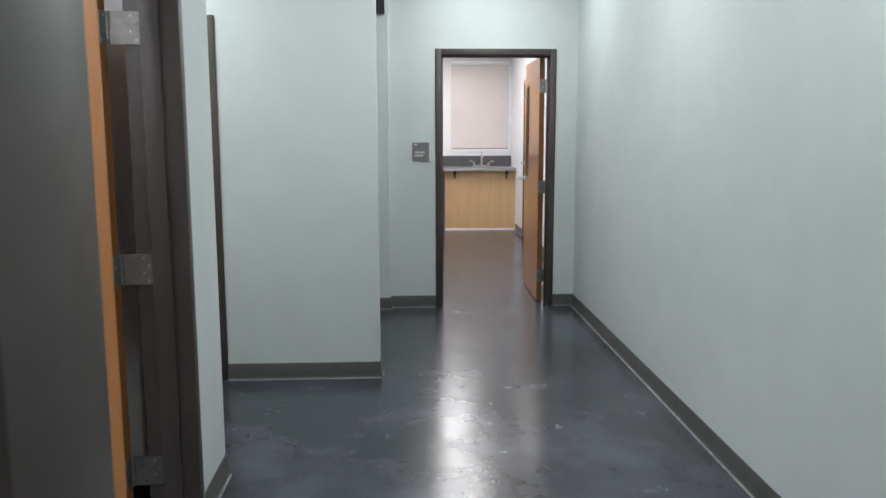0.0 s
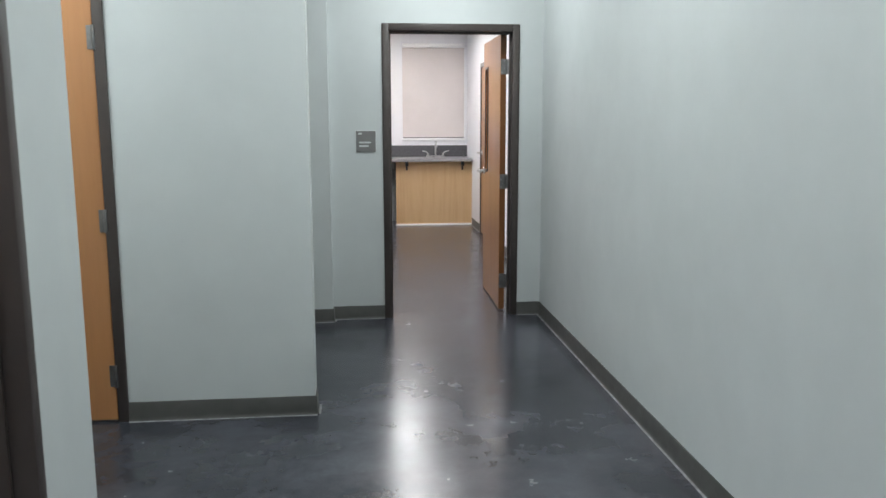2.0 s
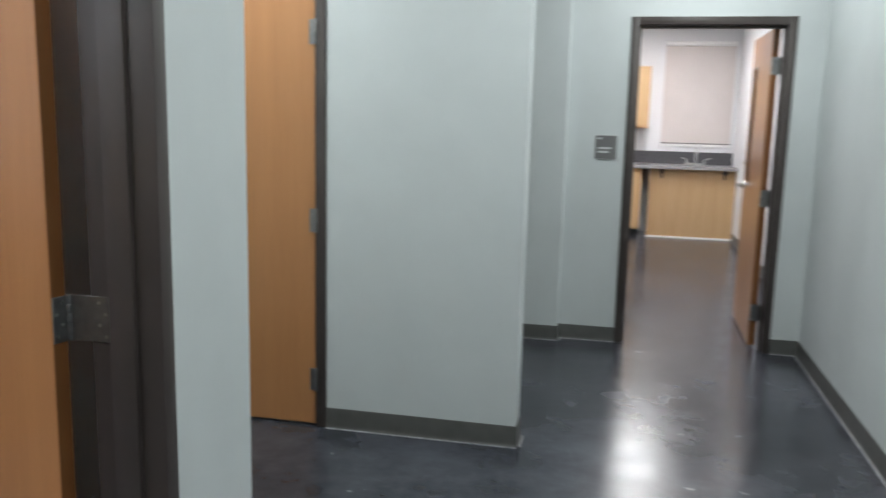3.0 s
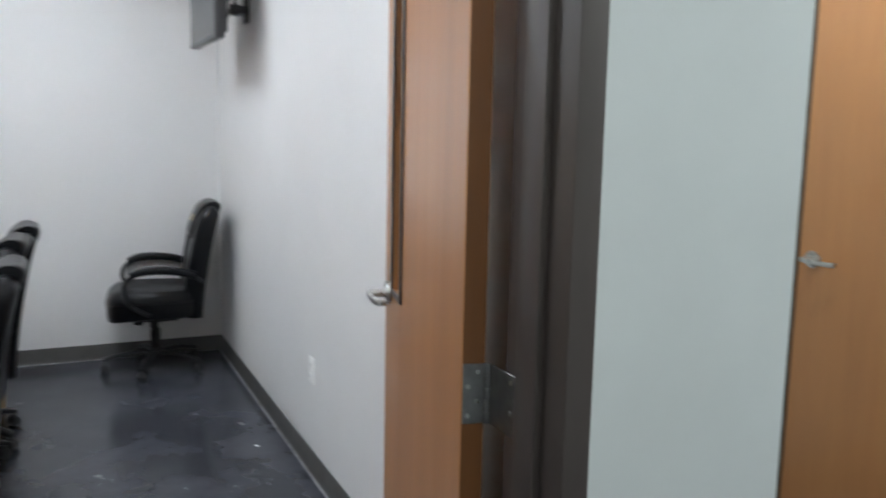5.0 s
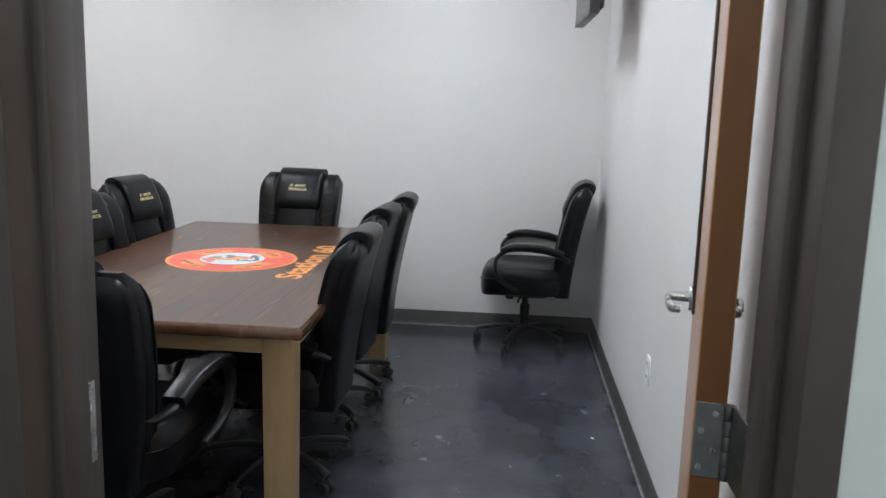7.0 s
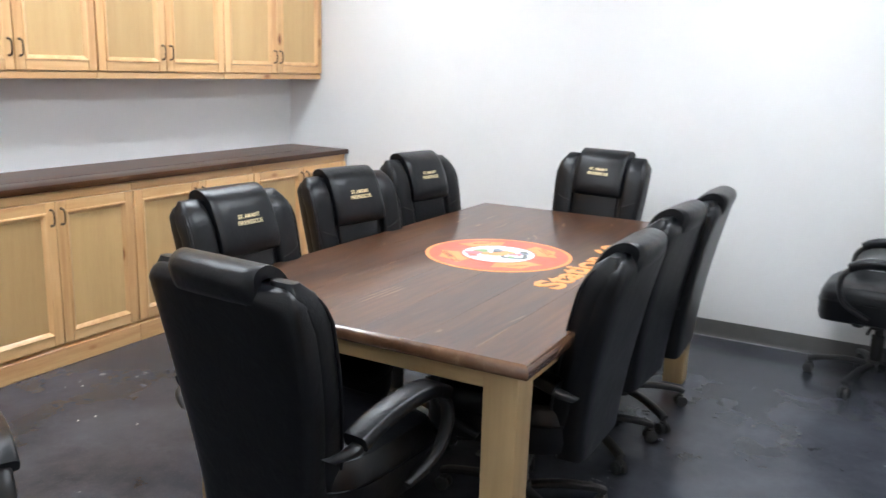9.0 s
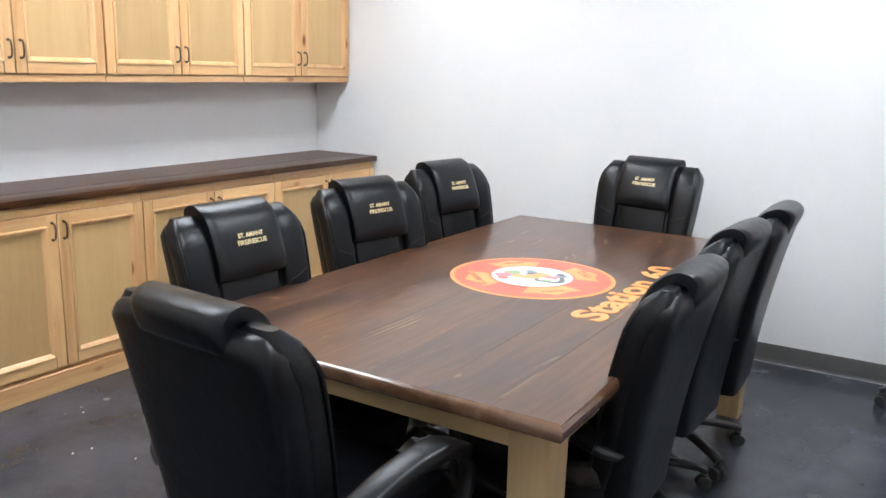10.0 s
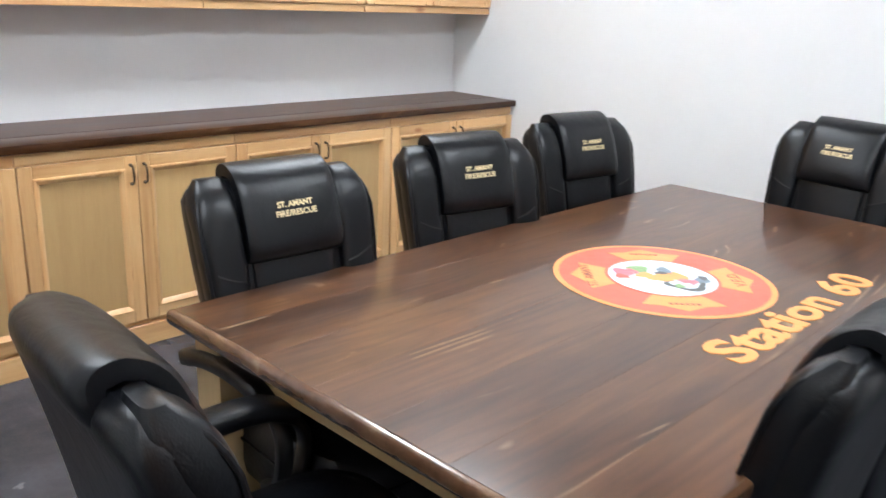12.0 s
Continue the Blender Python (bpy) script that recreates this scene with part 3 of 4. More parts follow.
door("door_1", pose(0, 0, 0, 0, 0, 90), WALL_T, 102.1, "wooden door with narrow glass pane, open into meeting room", stand=0.010, deep=0.066)
door("door_2", pose(D2X, ALC, 0), 0.14, 0, "closed plain wooden door in a brown steel frame", lite=False, near_hinges=True)
door("door_3", pose(D1X, END, 0), 0.13, 91, "wooden door with narrow glass pane, open into far room")
door("door_4", pose(FX1, D4Y, 0, 0, 0, -90), 0.14, 0, "closed wooden door in the far room wall", lite=False, near_hinges=True)
# frame of the double doorway
dd = thing("door_5", "wide brown steel door frame standing open at the hall entrance", "door frame", kind="structure")
for s, xj in ((-1, JX0), (1, JX1)):
    a, b = sorted_box((xj, JY0 - 0.012, 0), (xj + s * FACE, JY1 + 0.012, 2.185))
    part("jamb", box(a, b, 0.003, 2), M_FRAME, dd, "brown painted steel jamb")
part("frame_head", box((JX0, JY0 - 0.012, 2.134), (JX1, JY1 + 0.012, 2.185), 0.003, 2), M_FRAME, dd)
part("strike_plate", box((JX0 - 0.001, JY1 - 0.075, 0.93), (JX0 + 0.004, JY1 - 0.03, 1.045), 0.001), M_STEEL, dd, "satin steel strike plate")


# ---- ceiling lamps ----
def panel_light(x, y, z, lx, ly, mat, label, group):
    c = thing("ceiling_light", label, "ceiling light", pose(x, y, z), group)
    f = 0.02
    part("lamp_frame", join(box((-lx / 2, -ly / 2, -0.02), (lx / 2, -ly / 2 + f, 0), 0.002), box((-lx / 2, ly / 2 - f, -0.02), (lx / 2, ly / 2, 0), 0.002),
                            box((-lx / 2, -ly / 2 + f, -0.02), (-lx / 2 + f, ly / 2 - f, 0), 0.002), box((lx / 2 - f, -ly / 2 + f, -0.02), (lx / 2, ly / 2 - f, 0), 0.002)), M_PLATE, c)
    part("diffuser", box((-lx / 2 + f, -ly / 2 + f, -0.012), (lx / 2 - f, ly / 2 - f, -0.002)), mat, c, "glowing white diffuser")


for cx in (-1.3, -3.3):
    for cy in (-0.35, -2.55):
        panel_light(cx, cy, CEIL_R, 1.2, 0.6, M_ROOMLIGHT, "flat white ceiling light panel over the meeting room", "room ceiling lights")
panel_light(1.4, 6.0, CEIL_R, 0.6, 1.2, M_FARLIGHT, "flat white ceiling light panel in the far room", "far ceiling lights")
panel_light(1.4, 8.6, CEIL_R, 0.6, 1.2, M_FARLIGHT, "flat white ceiling light panel in the far room", "far ceiling lights")
for cx, cy in ((1.45, 3.55), (1.40, 1.7), (1.40, -0.3), (1.25, -3.2), (-0.8, 1.7)):
    c = thing("downlight", "small round recessed ceiling downlight in the hall", "ceiling light", pose(cx, cy, CEIL_H), "hall downlights")
    part("ring", disc(0.115, -0.008, -0.004, r_in=0.09, seg=32), M_PLATE, c)
    part("lens", disc(0.092, -0.003, -0.006, seg=32), M_HALLLIGHT, c, "glowing round lens")


# ---- signs, plates ----
def sign(m, label):
    s = thing("room_sign", label, "sign", m)
    w, h = 0.142, 0.155
    part("sign_backing", box((-w / 2 - 0.004, -0.004, -h / 2 - 0.006), (w / 2 + 0.004, 0, h / 2 + 0.004), 0.001), M_SIGNEDGE, s, "pale sign edge")
    part("sign_panel", box((-w / 2, -0.008, -h / 2), (w / 2, -0.003, h / 2), 0.0015), M_SIGN, s)
    part("sign_number", box((-0.055, -0.0095, 0.052), (-0.03, -0.0078, 0.064)), M_SIGNEDGE, s)
    for k, wd in enumerate((0.085, 0.07)):
        part("sign_text_line", box((-0.05, -0.0095, -0.012 - 0.026 * k), (-0.05 + wd, -0.0078, 0.0 - 0.026 * k)), M_SIGNEDGE, s)


sign(pose(0, -0.612, 1.36, 0, 0, 90), "small square grey room sign on the hall wall")
sign(pose(0.955, END, 1.337), "small square grey room sign beside the door")


def wall_plate(m, kind, label):
    s = thing(kind, label, "wall plate", m)
    part("plate", box((-0.036, -0.006, -0.058), (0.036, 0, 0.058), 0.003, 2), M_PLATE, s)
    if kind == "outlet":
        for z in (-0.027, 0.027):
            o = part("socket", box((-0.017, -0.009, z - 0.016), (0.017, -0.005, z + 0.016), 0.002), M_PLATE, s)
            for x in (-0.006, 0.006):
                part("slot", box((x - 0.001, -0.0098, z - 0.004), (x + 0.001, -0.0088, z + 0.006)), M_SLOT, o)
    else:
        part("insert", box((-0.017, -0.009, -0.033), (0.017, -0.005, 0.033), 0.002), M_PLATE, s)


wall_plate(pose(-2.336, ROOM_R, 0.465), "outlet", "white duplex power outlet low on the white wall")
wall_plate(pose(ROOM_B, -1.229, 2.332, 0, 0, 90), "outlet", "white outlet plate high on the white wall")
wall_plate(pose(ROOM_B, -1.083, 2.332, 0, 0, 90), "data_plate", "white data plate high on the white wall")

# ---- meeting table ----
TX0, TX1, TY0, TY1, TZ = -3.865, -1.60, -1.77, -0.525, 0.77
tcx, tcy = (TX0 + TX1) / 2, (TY0 + TY1) / 2
table = thing("conference_table", "long dark stained plank table on pale square wooden legs", "table", pose(tcx, tcy, 0))
hx, hy = (TX1 - TX0) / 2, (TY1 - TY0) / 2
NP = 7
pw = 2 * hy / NP
for k in range(NP):
    y0, y1 = -hy + k * pw, -hy + (k + 1) * pw
    bm = box((-hx + 0.014, y0 + (0.014 if k == 0 else 0), -0.042), (hx - 0.014, y1 - (0.014 if k == NP - 1 else 0), 0.0), 0.0005)
    part("plank", bm, M_TABLE, table, at=pose(0, 0, TZ))
rim = []
for a, b in (((-hx, -hy), (hx, -hy)), ((hx, -hy), (hx, hy)), ((hx, hy), (-hx, hy)), ((-hx, hy), (-hx, -hy))):
    a, b = Vector((*a, 0)), Vector((*b, 0))
    d = (b - a).normalized()
    inn = Vector((-d.y, d.x, 0))
    prof = [(0.016, -0.0005), (0.007, -0.002), (0.002, -0.007), (0.0, -0.015), (0.0, -0.030), (0.004, -0.038), (0.012, -0.043), (0.016, -0.043)]
    rim.append(loft([[e + inn * u + d * (u * s) + Vector((0, 0, z)) for u, z in prof] for e, s in ((a, 1), (b, -1))]))
for bm in rim:
    part("edge_strip", bm, M_TABLE_EDGE, table, "glossy worn rounded table edge with painted pale glints", at=pose(0, 0, TZ))
ai, ah = 0.055, 0.060
for s in (-1, 1):
    a, b = sorted_box((-hx + 0.15, s * (hy - ai), TZ - 0.045 - ah), (hx - 0.15, s * (hy - ai - 0.025), TZ - 0.045))
    part("apron", box(a, b, 0.002), M_LEG_X, table, "pale wooden apron board")
    a, b = sorted_box((s * (hx - ai), -hy + 0.15, TZ - 0.045 - ah), (s * (hx - ai - 0.025), hy - 0.15, TZ - 0.045))
    part("apron", box(a, b, 0.002), M_LEG_Y, table, "pale wooden apron board")
    for s2 in (-1, 1):
        lw = 0.105
        x, y = s * (hx - ai + 0.012 - lw / 2), s2 * (hy - ai + 0.012 - lw / 2)
        rings = [[(x + u * r * lw / 2, y + v * r * lw / 2, z) for u, v in ((-1, -1), (1, -1), (1, 1), (-1, 1))] for z, r in ((0, 0.93), (0.4, 0.97), (TZ - 0.045, 1.0))]
        bm = loft(rings)
        bmesh.ops.bevel(bm, geom=[e for e in bm.edges if abs(e.verts[0].co.z - e.verts[1].co.z) > 0.1], offset=0.006, segments=2, profile=0.5, affect="EDGES")
        part("leg", bm, M_LEG, table, "pale square wooden leg")

# emblem and lettering sealed on the table top; their reader stands on the door side
em = pose(-2.72 - tcx, -1.141 - tcy, TZ, 0, 0, 180)
part("emblem_rim", disc(0.296, 0, 0.0010), M_GOLD, table, "gold rim of the round emblem", smooth=False, at=em)
part("emblem_ring", disc(0.280, 0, 0.0014), M_RED, table, "red ring of the round emblem", smooth=False, at=em)
cross = []
for k in range(4):
    a0 = math.pi / 2 * k + math.pi / 4
    for r, da in ((0.135, -0.40), (0.236, -0.47), (0.226, -0.25), (0.252, 0.0), (0.226, 0.25), (0.236, 0.47), (0.135, 0.40)):
        cross.append((r * math.cos(a0 + da), r * math.sin(a0 + da)))
part("emblem_cross", prism(cross, 0.0012, 0.0018), M_GOLD, table, "gold four-armed badge in the emblem", smooth=False, at=em)
part("emblem_band", disc(0.155, 0.0016, 0.0021, seg=48), M_RED, table, smooth=False, at=em)
part("emblem_centre", disc(0.146, 0.0016, 0.0024, seg=48), M_SKY, table, "pale blue centre of the emblem", smooth=False, at=em)


def blob(cx, cy, rx, ry, turn):
    c, s = math.cos(turn), math.sin(turn)
    pts = []
    for k in range(22):
        a = 2 * math.pi * k / 22
        q = 1 + 0.16 * math.sin(3 * a + cx * 90)
        u, v = rx * q * math.cos(a), ry * q * math.sin(a)
        pts.append((cx + u * c - v * s, cy + u * s + v * c))
    return pts


# figures of the emblem: along and across the diagonal, half sizes, turn, paint
for r, u, rx, ry, tn, mt in ((-0.100, 0.030, 0.028, 0.034, 0.2, M_PINK), (-0.112, -0.005, 0.016, 0.020, 0.8, M_RED), (-0.052, 0.062, 0.030, 0.030, 0.4, M_GREEN), (-0.075, 0.040, 0.016, 0.020, 0.4, M_PINK),
                             (-0.045, 0.010, 0.026, 0.022, 0.1, M_ORANGE), (-0.005, -0.005, 0.038, 0.030, 0.5, M_ORANGE), (0.020, 0.060, 0.018, 0.026, 0.3, M_BLUE), (0.012, 0.035, 0.026, 0.012, 0.0, M_GREY),
                             (0.042, 0.010, 0.028, 0.034, 0.2, M_GOLD), (0.052, -0.060, 0.056, 0.044, 0.1, M_GREY), (0.050, -0.054, 0.040, 0.030, 0.1, M_SKY), (0.062, -0.036, 0.024, 0.026, 0.3, M_PINK), (0.030, -0.070, 0.016, 0.014, 0.6, M_GREEN),
                             (0.050, -0.060, 0.014, 0.014, 0.0, M_PLATE), (0.100, -0.020, 0.030, 0.020, 0.5, M_BLUE), (0.112, 0.002, 0.012, 0.016, 0.2, M_GREY)):
    high = 0.0026 + 0.0002 * (rx < 0.045) + 0.0002 * (rx < 0.03) + 0.0002 * (rx < 0.02)
    part("emblem_patch", prism(blob((r + u) * 0.707, (u - r) * 0.707, rx, ry, tn - 0.785), 0.0024, high), mt, table, smooth=False, at=em)
for text, ang in (("ST. AMANT", 45 + 90), ("V.F.D.", -45)):
    bm = letters(text, 0.036 if len(text) > 6 else 0.045, 0.0002, 0.0006)
    a = radians(ang)
    up = 1 if ang > 0 else -1
    bm.transform(pose(0.205 * math.cos(a), 0.205 * math.sin(a), 0.0022, 0, 0, ang - 90 if up > 0 else ang + 90) @ Matrix.Translation((0, -0.013, 0)))
    part("emblem_words", bm, M_WORDS, table, "small brown words on the emblem", smooth=False, at=em)
for ang in (45, 45 + 180):
    a = radians(ang)
    bm = join(*[box((-0.042 + 0.014 * k, -0.006, 0.0018), (-0.032 + 0.014 * k, 0.006, 0.0024)) for k in range(6)])
    bm.transform(pose(0.205 * math.cos(a), 0.205 * math.sin(a), 0, 0, 0, ang - 90))
    part("emblem_line", bm, M_WORDS, table, smooth=False, at=em)
bm = letters("Station 60", 0.150, 0.0008, 0.0048, "LEFT")
xs = [v.co.x for v in bm.verts]
wd = max(xs) - min(xs)
bm.transform(Matrix.Diagonal((0.825 / wd, 1, 1, 1)) @ Matrix.Translation((-min(xs), 0, 0)))
word_at = pose(-2.347 - tcx, -0.735 - tcy, TZ + 0.001, 0, 0, 180)


def by_letter(bm):
    """Splits a word into one bmesh a letter: islands that overlap along x belong together."""
    seen, islands = set(), []
    for v in bm.verts:
        if v in seen:
            continue
        stack, isl = [v], []
        seen.add(v)
        while stack:
            q = stack.pop()
            isl.append(q)
            for e in q.link_edges:
                o = e.other_vert(q)
                if o not in seen:
                    seen.add(o)
                    stack.append(o)
        islands.append(isl)
    groups = []
    for isl in sorted(islands, key=lambda s: min(v.co.x for v in s)):
        x0, x1 = min(v.co.x for v in isl), max(v.co.x for v in isl)
        if groups and x0 < groups[-1][1] - 0.25 * (x1 - x0):
            groups[-1][0].extend(isl)
            groups[-1][1] = max(groups[-1][1], x1)
        else:
            groups.append([list(isl), x1])
    out = []
    for vs, _ in groups:
        one = bmesh.new()
        mp = {v: one.verts.new(v.co) for v in vs}
        for f in {f for v in vs for f in v.link_faces}:
            one.faces.new([mp[v] for v in f.verts])
        out.append(one)
    return out


for one in by_letter(bm):
    part("letter", one, M_ORANGE, table, "orange block letter on the table top", smooth=False, at=word_at)
bm.free()


# ---- chairs ----
def rounded(cx, cy, hx_, hy_, z, n=28, power=4.0):
    out = []
    for k in range(n):
        a = 2 * math.pi * k / n
        c, s = math.cos(a), math.sin(a)
        out.append((cx + hx_ * math.copysign(abs(c) ** (2 / power), c), cy + hy_ * math.copysign(abs(s) ** (2 / power), s), z))
    return out


def back_y(z):
    """Middle line of the backrest: upright low down, leaning back to the top."""
    u = (z - 0.42) / 0.64
    return -0.225 - 0.050 * u - 0.070 * u * u


def make_chair(m):
    c = thing("office_chair", "black leather high-back office chair with padded arms, embroidered headrest", "chair", m, "chairs of the meeting room")
    # seat
    rings = []
    for z, g in ((0.362, 0.90), (0.372, 0.97), (0.410, 1.0), (0.465, 1.0), (0.512, 0.985), (0.538, 0.92), (0.550, 0.72)):
        rings.append(rounded(0, 0.02, 0.262 * g, 0.262 * g, z))
    seat = loft(rings)
    for v in seat.verts:
        if v.co.y > 0.12:
            v.co.z -= 1.2 * (v.co.y - 0.12) ** 2
        v.co.z += 0.012 * math.sin(v.co.x * 30) * (1 if abs(v.co.x) < 0.2 else 0) * 0.3
    seat_ob = part("seat", seat, M_LEATHER, c, "thick black leather seat cushion")
    part("seat_piping", sweep([(0.264 * math.copysign(abs(math.cos(a)) ** 0.5, math.cos(a)), 0.02 + 0.264 * math.copysign(abs(math.sin(a)) ** 0.5, math.sin(a)), 0.47 - max(0, 0.264 * math.sin(a) - 0.1) ** 2 * 1.2) for a in [2 * math.pi * k / 40 for k in range(41)]], 0.004, 0.004, (0, 0, 1), 6), M_LEATHER, seat_ob)
    # backrest shell
    def width(z):
        u = (z - 0.42) / 0.64
        w = 0.198 + 0.053 * math.sin(max(-0.1, min(1, u * 1.15)) * math.pi / 2)
        if u > 0.86:
            w -= 0.030 * ((u - 0.86) / 0.14) ** 2
        return w
    zs = [0.352 + 0.638 * k / 20 for k in range(21)]
    rings = [rounded(0, back_y(z) - 0.008, width(z), 0.050 - 0.006 * abs(z - 0.7), z, 32, 6) for z in zs]
    for z, g, w in ((1.005, 0.93, 0.003), (1.018, 0.78, 0.008), (1.028, 0.55, 0.016), (1.034, 0.25, 0.030)):
        rings.append(rounded(0, back_y(z) - 0.008, width(z) - w, 0.048 * g, z, 32, 5))
    back = part("backrest", loft(rings), M_LEATHER, c, "tall black leather backrest")
    # side pads and middle panel on its front
    for s in (-1, 1):
        rings = []
        for k in range(21):
            z = 0.45 + 0.595 * k / 20
            e = min(1, 6 * k / 20)
            top = max(0.0, (k - 16) / 4)
            dome = math.sqrt(max(0.03, 1 - top * top))
            w0, w1 = 0.140, width(z) + 0.004
            cx = s * (w0 + w1) / 2
            rings.append(rounded(cx, back_y(z) + 0.030 - 0.026 * top, (w1 - w0) / 2 * (0.72 + 0.28 * dome), 0.006 + (0.034 + 0.022 * top) * math.sqrt(max(0.02, e)) * dome, z, 24, 3.8))
        pad = part("side_pad", loft(rings), M_LEATHER, back, "puffed leather side pad")
        # welt: up the front edge of the side and onto the shoulder
        path = [(s * (width(z) + 0.003), back_y(z) + 0.058, z) for z in [0.47 + 0.47 * k / 12 for k in range(13)]]
        path += [(s * (width(z) + 0.001 - dx), back_y(z) + dy, z) for z, dy, dx in ((0.975, 0.050, 0.002), (1.000, 0.040, 0.006), (1.017, 0.024, 0.013), (1.024, 0.004, 0.022))]
        part("piping", sweep(path, 0.0048, 0.0048, (1, 0, 0), 7), M_LEATHER, back, "raised leather welt")
        seam_z = 0.80
        part("seam", sweep(spline([(s * 0.152, back_y(seam_z) + 0.066, seam_z), (s * 0.19, back_y(seam_z) + 0.069, seam_z + 0.012), (s * 0.230, back_y(seam_z) + 0.063, seam_z + 0.03)], 4), 0.0022, 0.002, (0, 0, 1), 6), M_RUBBER, back)
    rings = []
    for k in range(15):
        z = 0.46 + 0.42 * k / 14
        rings.append(rounded(0, back_y(z) + 0.034, 0.124, 0.024 + 0.006 * math.sin(math.pi * k / 14), z, 20, 3.4))
    part("middle_panel", loft(rings), M_LEATHER, back, "smooth leather middle panel")
    # headrest: a cushion that folds over the top of the back
    hw = 0.140
    front = [(0.038, 1.064), (0.068, 1.040), (0.083, 0.990), (0.091, 0.930), (0.093, 0.884), (0.084, 0.853), (0.066, 0.840)]
    prof = spline([(-0.056, 0.985), (-0.060, 1.030), (-0.045, 1.064), (-0.004, 1.076), *front, (0.05, 0.85)], 3)
    inner = [(0.05, 0.90), (0.045, 1.0), (0.03, 1.04), (0.0, 1.046), (-0.03, 1.04), (-0.04, 1.01), (-0.042, 0.975)]
    ring2 = [(p.x, p.y) for p in [Vector((q[0], q[1], 0)) for q in prof]] + inner
    rings = []
    for x, g in ((-hw, 0.80), (-hw + 0.008, 0.93), (-hw + 0.03, 1.0), (-0.05, 1.03), (0.05, 1.03), (hw - 0.03, 1.0), (hw - 0.008, 0.93), (hw, 0.80)):
        ring = []
        for y, z in ring2:
            yy = 0.02 + (y - 0.02) * g
            zz = 0.96 + (z - 0.96) * (0.97 + 0.03 * g)
            ring.append((x, back_y(min(z, 1.05)) + yy - 0.004, zz))
        rings.append(ring)
    head = part("headrest", loft(rings), M_LEATHER, c, "headrest cushion with gold embroidered words")
    for line, z, size in (("ST. AMANT", 0.972, 0.0205), ("FIRE/RESCUE", 0.950, 0.0215)):
        bm = letters(line, size, 0.0012, 0.0006)
        for v in bm.verts:
            zz = z + v.co.y * 0.92
            for (ya, za), (yb, zb) in zip(front, front[1:]):
                if zb <= zz <= za:
                    yy = ya + (yb - ya) * (za - zz) / (za - zb)
            v.co = Vector((-v.co.x, back_y(min(zz, 1.05)) + 0.02 + (yy - 0.02) * 1.03 - 0.0035 + v.co.z, zz))
        part("embroidery", bm, M_STITCH, head, "gold thread words", smooth=False)
    # arms: a padded loop on each side
    for s in (-1, 1):
        x = s * 0.300
        path = spline([(x - s * 0.05, -0.262, 0.590), (x, -0.235, 0.622), (x, -0.13, 0.655), (x, 0.00, 0.668), (x, 0.11, 0.656), (x, 0.170, 0.610), (x, 0.178, 0.54), (x - s * 0.01, 0.14, 0.462), (x - s * 0.04, 0.04, 0.40)], 5)
        arm = part("arm", sweep(path, 0.020, 0.013, (1, 0, 0), 12), M_BLACK, c, "black plastic loop arm")
        path = spline([(x, -0.225, 0.642), (x, -0.13, 0.670), (x, -0.02, 0.683), (x, 0.08, 0.679), (x, 0.145, 0.650)], 5)
        part("arm_pad", sweep(path, 0.036, 0.021, (1, 0, 0), 16, 4.5), M_LEATHER, arm, "leather arm pad")
    # tilt plate, lever, column
    mech = part("tilt_plate", join(box((-0.11, -0.13, 0.325), (0.11, 0.13, 0.366), 0.01, 2), box((-0.24, -0.03, 0.352), (0.24, 0.03, 0.372), 0.004)), M_BLACK, c, "black tilt mechanism under the seat")
    part("tilt_lever", sweep(spline([(-0.08, 0.02, 0.345), (-0.2, 0.03, 0.34), (-0.27, 0.035, 0.335)], 3), 0.008, 0.006, (0, 1, 0), 8), M_BLACK, mech)
    part("tension_knob", tube((0, 0.10, 0.29), (0, 0.10, 0.33), 0.026, 0.030, 18, 0.004), M_BLACK, mech)
    part("gas_column", join(tube((0, 0, 0.09), (0, 0, 0.26), 0.030, seg=20, bev=0.003), tube((0, 0, 0.26), (0, 0, 0.335), 0.019, seg=16)), M_BLACK, c, "black gas lift column")
    # five-legged base on casters
    part("base_hub", tube((0, 0, 0.075), (0, 0, 0.135), 0.048, 0.038, 20, 0.006), M_BLACK, c, "hub of the five-legged base")
    for k in range(5):
        a = 2 * math.pi * k / 5 + 0.3
        dx, dy = math.cos(a), math.sin(a)
        path = spline([(0.03 * dx, 0.03 * dy, 0.108), (0.14 * dx, 0.14 * dy, 0.110), (0.26 * dx, 0.26 * dy, 0.090), (0.305 * dx, 0.305 * dy, 0.074)], 4)
        lg = part("base_leg", sweep(path, 0.021, 0.014, (-dy, dx, 0), 10), M_BLACK, c, "black curved base leg")
        q = Vector((0.30 * dx, 0.30 * dy, 0))
        w = Vector((-dy, dx, 0))
        part("caster", join(tube(q + w * 0.006 + Vector((0, 0, 0.026)), q + w * 0.024 + Vector((0, 0, 0.026)), 0.026, seg=18, bev=0.004),
                            tube(q - w * 0.006 + Vector((0, 0, 0.026)), q - w * 0.024 + Vector((0, 0, 0.026)), 0.026, seg=18, bev=0.004),
                            tube(q + Vector((0, 0, 0.03)), q + Vector((0, 0, 0.085)), 0.010, seg=10),
                            box(q + Vector((-0.014, -0.014, 0.036)), q + Vector((0.014, 0.014, 0.062)), 0.005)), M_RUBBER, lg, "twin-wheel caster")
    return c


